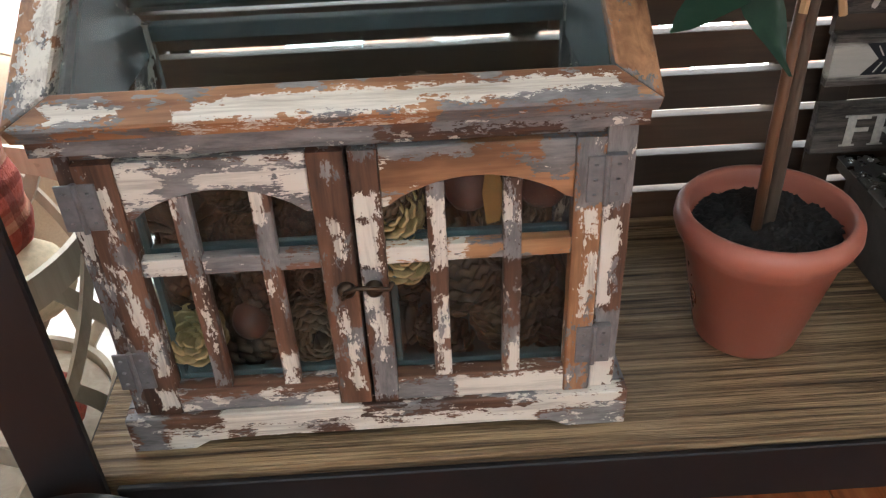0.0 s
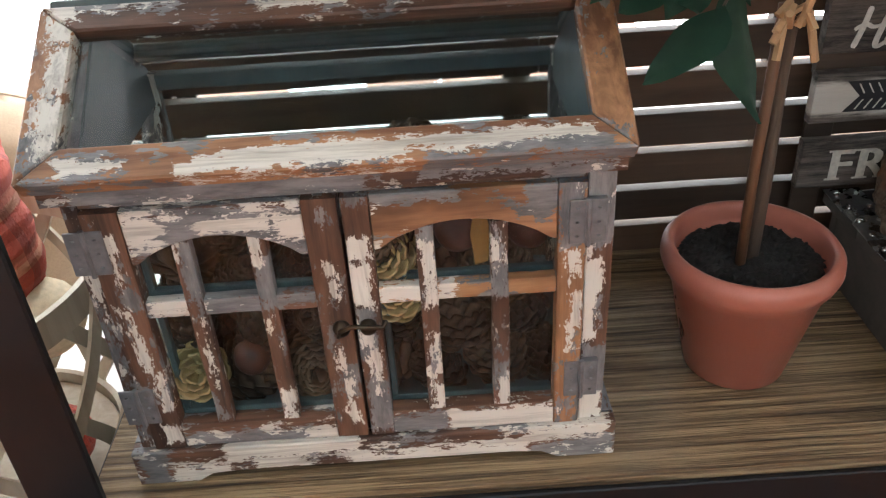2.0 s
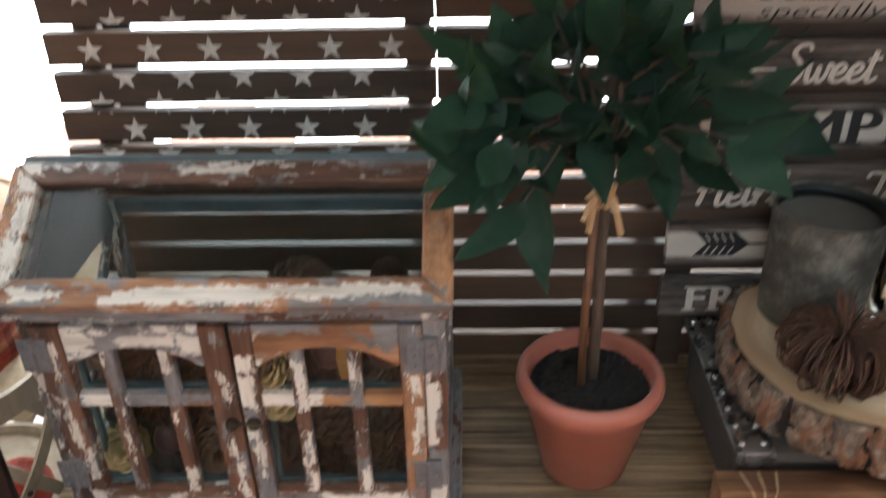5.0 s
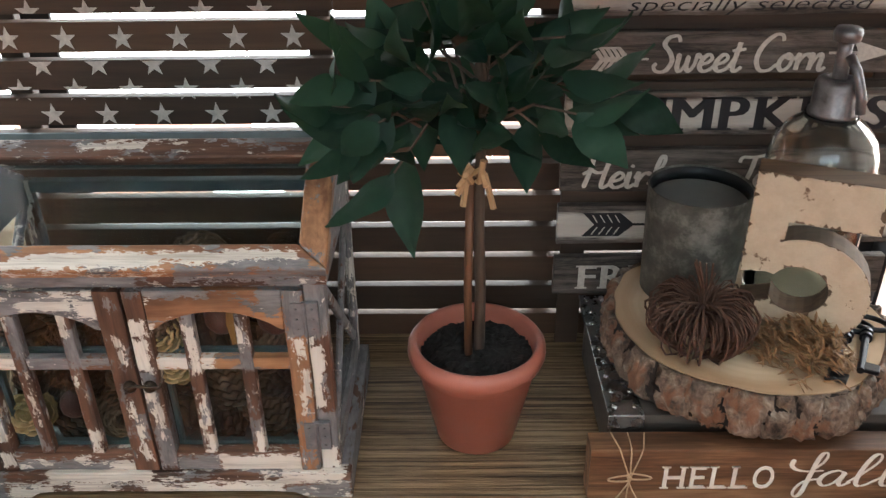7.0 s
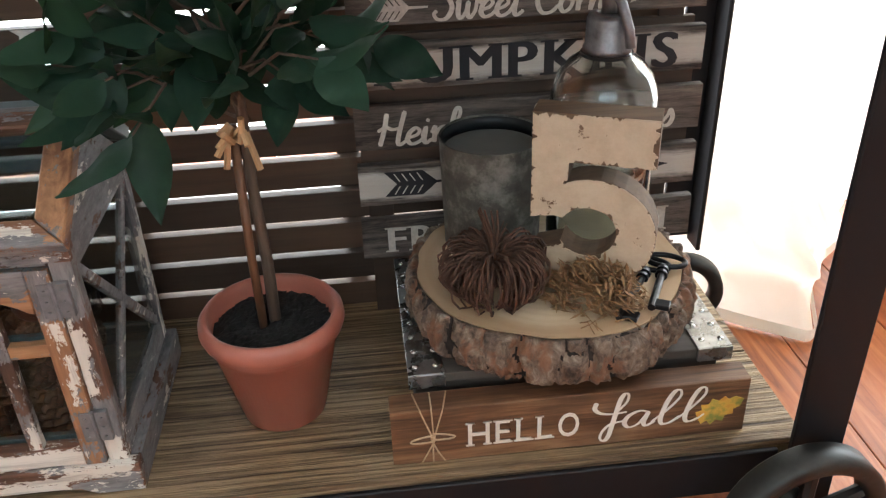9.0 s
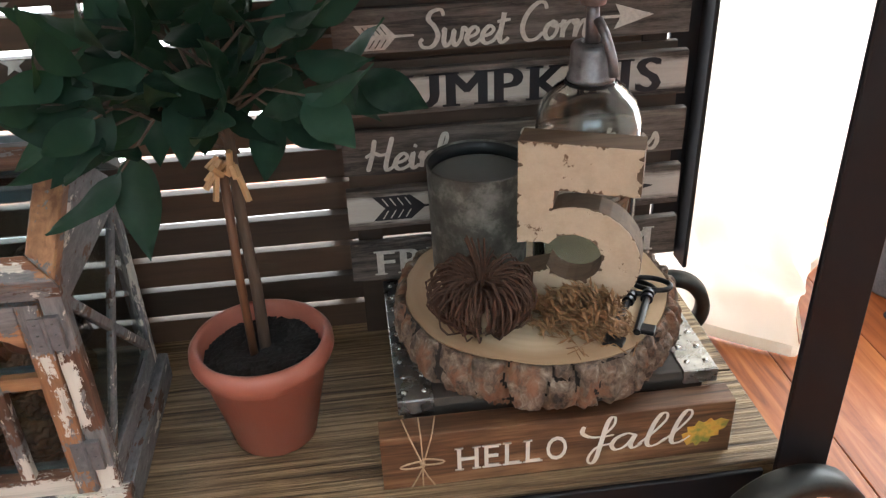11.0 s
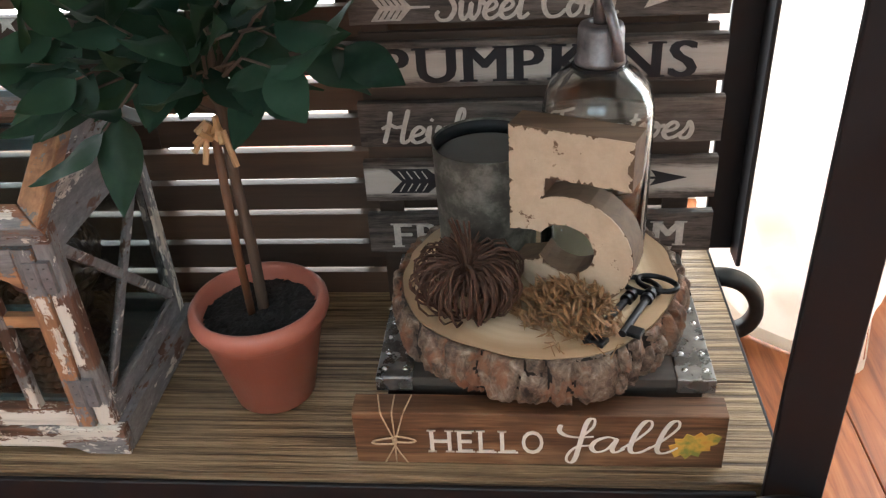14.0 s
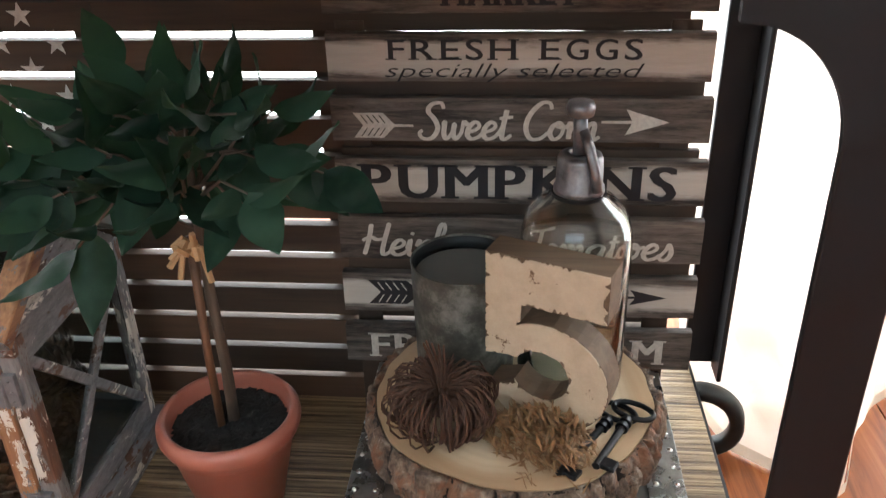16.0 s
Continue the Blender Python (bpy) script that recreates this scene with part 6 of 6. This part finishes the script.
for x, z, r in ((0.091, 0.166, 0.0145), (0.133, 0.166, 0.015), (-0.046, 0.078, 0.012)):
    g = thing("small_gourd", ball((x, 0.5545, z), r, 1.1, 18), "gourd", (x, 0.5545, z - r), "small dark red gourd among the cones", "gourd", "gourds in the cabinet", smooth=True)
me_l = prism([(0.100, 0.148), (0.107, 0.150), (0.1105, 0.166), (0.106, 0.184), (0.100, 0.187), (0.0975, 0.168)], 0.5395, 0.5405)
thing("dry_leaf", me_l, "leaf_orange", (0.104, 0.54, 0.148), "dry orange leaf standing behind the glass", "leaf")

# ---- things beside the cart ----
BKX, BKY, BR, BT = -0.300, 0.640, 0.128, 0.100
basket = root("strip_basket", (BKX, BKY, FLOOR), "round lattice basket of whitewashed bent strips", "basket")


def band(z, r, h, th=0.004):
    return lathe([(r, z), (r, z + h), (r + th, z + h), (r + th, z)], (BKX, BKY, 0), 56, True)


part("rim", band(BT - 0.022, BR, 0.024, 0.005), "basket", basket, "bent rim strip")
part("foot_band", band(FLOOR, BR - 0.028, 0.022, 0.005), "basket", basket)
part("base_disc", lathe([(0, FLOOR + 0.004), (BR - 0.03, FLOOR + 0.004), (BR - 0.03, FLOOR + 0.012), (0, FLOOR + 0.012)], (BKX, BKY, 0), 40), "basket", basket)
for lean in (1, -1):
    for i in range(12):
        a0 = 2 * math.pi * i / 12
        bm = bmesh.new()
        last = None
        n = 14
        for s in range(n + 1):
            u = s / n
            z = FLOOR + 0.012 + (BT - 0.010 - FLOOR - 0.012) * u
            r = BR - 0.024 + 0.024 * u + 0.012 * math.sin(math.pi * u) + (0.0042 if lean > 0 else 0.0)
            a = a0 + lean * 0.95 * u
            w = 0.0070 / r
            vs = [bm.verts.new((BKX + rr * math.cos(a + q), BKY + rr * math.sin(a + q), z)) for rr, q in ((r, -w), (r + 0.003, -w), (r + 0.003, w), (r, w))]
            if last:
                for j in range(4):
                    bm.faces.new((last[j], last[(j + 1) % 4], vs[(j + 1) % 4], vs[j]))
            last = vs
        bmesh.ops.recalc_face_normals(bm, faces=bm.faces)
        st = part("strip", bm, "basket", basket)
        for u in (0.03, 0.5, 0.97):
            z = FLOOR + 0.012 + (BT - 0.010 - FLOOR - 0.012) * u
            r = BR - 0.024 + 0.024 * u + 0.012 * math.sin(math.pi * u) + 0.0076
            a = a0 + lean * 0.95 * u
            if lean > 0:
                part("rivet", ball((BKX + r * math.cos(a), BKY + r * math.sin(a), z), 0.0028, 0.9, 8), "bronze", st)


def cushion(name, at, size, turn, material, label, category, pinch=0.35):
    bm = bmesh.new()
    bmesh.ops.create_cube(bm, size=2)
    bmesh.ops.subdivide_edges(bm, edges=bm.edges[:], cuts=9, use_grid_fill=True)
    for v in bm.verts:
        x, y, z = v.co
        edge = max(abs(x), abs(z))
        t = (1 - abs(x) ** 3.2) * (1 - abs(z) ** 3.2)
        v.co.y = y * (0.06 + 0.94 * max(0, t) ** 0.5)
        k2 = 1 - 0.06 * (1 - abs(z) ** 2) * (abs(x) > 0.99) - 0.06 * (1 - abs(x) ** 2) * (abs(z) > 0.99)
        v.co.x *= k2
        v.co.z *= k2
        v.co += Vector(noise.noise_vector(Vector((x, y, z)) * 1.7)) * 0.05
    m = Matrix.Translation(at) @ Euler([radians(a) for a in turn]).to_matrix().to_4x4() @ Matrix.Diagonal((*[s / 2 for s in size], 1))
    bmesh.ops.transform(bm, matrix=m, verts=bm.verts)
    bmesh.ops.subdivide_edges(bm, edges=bm.edges[:], cuts=2, use_grid_fill=True, smooth=0.6)
    bm.normal_update()
    for v in bm.verts:
        p = v.co
        fold = noise.noise(Vector((p.x * 9, p.y * 9, p.z * 34))) + 0.5 * noise.noise(Vector((p.x * 22, p.y * 22, p.z * 60)))
        v.co += v.normal * 0.0055 * fold
    lo = min(v.co.z for v in bm.verts)
    return thing(name, bm, material, (at[0], at[1], lo), label, category, smooth=True)


cushion("plaid_pillow", (-0.305, 0.640, 0.112), (0.20, 0.12, 0.135), (-8, 10, 62), "plaid", "red and orange plaid pillow set in the basket", "pillow")
cushion("tan_cushion", (-0.475, 0.93, 0.035), (0.46, 0.18, 0.25), (-10, 24, 6), "linen_tan", "large tan cotton floor cushion by the window", "cushion")
# white sheet added on the floor, standing in for bright glare behind the basket
glare_bm = bmesh.new()
bmesh.ops.create_grid(glare_bm, x_segments=40, y_segments=30, size=0.5)
for v in glare_bm.verts:
    x, y = v.co.x * 1.00, v.co.y * 0.66
    v.co = Vector((-0.53 + x, 0.78 + y, FLOOR + 0.004 + 0.010 * abs(noise.noise(Vector((x * 7, y * 7, 1)))) + 0.004 * abs(noise.noise(Vector((x * 25, y * 25, 3))))))
thing("white_throw", glare_bm, "white_cloth", (-0.62, 0.80, FLOOR), "crumpled white cloth added in place of bright glare on the floor", "throw", smooth=True)
thing("tinsel_garland", ball((BKX + 0.060, BKY - 0.01, FLOOR + 0.042), 0.030, 0.95, 24), "red_fluff", (BKX + 0.060, BKY - 0.01, FLOOR + 0.0135), "red tinsel ball inside the basket", "ornament", smooth=True)
thing("wool_ball", ball((BKX + 0.062, BKY + 0.030, FLOOR + 0.135), 0.034, 0.95, 20), "cream_ball", (BKX + 0.062, BKY + 0.03, FLOOR + 0.10), "cream wool ball inside the basket", "ornament", smooth=True)
bm = tube([(-0.30 + 0.055 * math.cos(a), 0.70, 0.15 + 0.05 * math.sin(a)) for a in [math.pi * (1.05 - i * 1.05 / 12) for i in range(13)]], 0.003, 6)
thing("cushion_strap", bm, "key", (-0.30, 0.70, 0.15), "thin black cord handle beside the pillow", "cord")

# linen drape that falls to the floor beside the cart
drape = bmesh.new()
NX, NZ = 60, 90
foot = [(0.752, 0.90), (0.778, 0.818), (0.812, 0.790), (0.872, 0.747), (0.886, 0.757), (0.925, 0.85), (0.965, 0.905), (1.02, 0.95)]
seg = [0.0]
for a, b in zip(foot, foot[1:]):
    seg.append(seg[-1] + math.dist(a, b))


def along(u):
    s_ = u * seg[-1]
    for q in range(len(foot) - 1):
        if s_ <= seg[q + 1] + 1e-9:
            k_ = (s_ - seg[q]) / (seg[q + 1] - seg[q])
            return foot[q][0] + (foot[q + 1][0] - foot[q][0]) * k_, foot[q][1] + (foot[q + 1][1] - foot[q][1]) * k_
    return foot[-1]


grid = []
for j in range(NZ + 1):
    v_ = j / NZ
    z = FLOOR + 0.002 + (1.9 - FLOOR) * v_ ** 1.8
    hgt = z - FLOOR
    low = math.exp(-hgt * 3.2)
    row = []
    for i in range(NX + 1):
        u = i / NX
        fx_, fy_ = along(u)
        hx_, hy_ = 0.70 + 0.42 * u, 1.03 + 0.022 * math.sin(u * 26)
        x = hx_ + (fx_ - hx_) * low
        y = hy_ + (fy_ - hy_) * low
        w = Vector((u * 4.5, hgt * 16 + u * 1.5, 0.4))
        amp = 0.046 * math.exp(-hgt * 1.2) * min(1, hgt / 0.05)
        y += amp * noise.noise(w) + amp * 0.5 * noise.noise(w * 2.7)
        x += amp * 0.5 * noise.noise(w * 1.7 + Vector((5, 2, 1)))
        row.append(drape.verts.new((x, y, z)))
    grid.append(row)
for a, b in zip(grid, grid[1:]):
    for i in range(NX):
        drape.faces.new((a[i], a[i + 1], b[i + 1], b[i]))
drape_ob = thing("linen_drape", drape, "sheer", (0.95, 0.93, FLOOR), "white linen window drape gathered on the floor", "curtain", smooth=True)
hem = bmesh.new()
low_v = [[hem.verts.new(grid_pt) for grid_pt in [(along(i / NX)[0], along(i / NX)[1] - 0.0022, FLOOR + 0.002 + h_) for i in range(NX + 1)]] for h_ in (0.0, 0.016)]
for i in range(NX):
    hem.faces.new((low_v[0][i], low_v[0][i + 1], low_v[1][i + 1], low_v[1][i]))
part("hem", hem, "sheer", drape_ob, "stitched double hem")

bm = tube([(1.02, 0.80, FLOOR + 0.006), (1.12, 0.83, FLOOR + 0.006), (1.25, 0.80, FLOOR + 0.006), (1.45, 0.86, FLOOR + 0.006)], 0.0055, 8)
thing("floor_cable", bm, "cable", (1.12, 0.83, FLOOR), "dark blue cable lying on the floor", "cable", smooth=True)
bm = lathe([(0, 0), (0.075, 0), (0.082, 0.012), (0.086, 0.10), (0.080, 0.17), (0.07, 0.185), (0, 0.188)], (1.11, 0.88, FLOOR), 32)
for v in bm.verts:
    v.co += Vector(noise.noise_vector(v.co * 14)) * 0.005
    v.co.z = max(v.co.z, FLOOR)
thing("round_planter", bm, "denim", (1.11, 0.88, FLOOR), "blue grey mottled round planter on the floor", "planter", smooth=True)

# ---- floor boards ----
floor_ob = tagged(new("floor"), "red brown laminate floor boards", "floor", kind="structure")
floor_ob.location = (0, 0, FLOOR)
BW = 0.125


def board_mesh(length):
    bm = box(-BW / 2 + 0.0006, BW / 2 - 0.0006, -length / 2 + 0.0006, length / 2 - 0.0006, -0.0055, 0.0, 0.0008)
    me = bpy.data.meshes.new("floor_board")
    bm.to_mesh(me)
    bm.free()
    me.materials.append(M["floor"])
    return me


bd = board_mesh(1.2)
n_cols = int((RX1 - RX0) / BW) + 1
for i in range(n_cols):
    x = RX0 + BW * (i + 0.5)
    off = (i * 0.47) % 1.2
    y = RY0 - 0.0 - off + 0.6
    while y - 0.6 < WY:
        o = new("floor_board", bd)
        o.parent = floor_ob
        o.location = (x, y, 0)
        y += 1.2
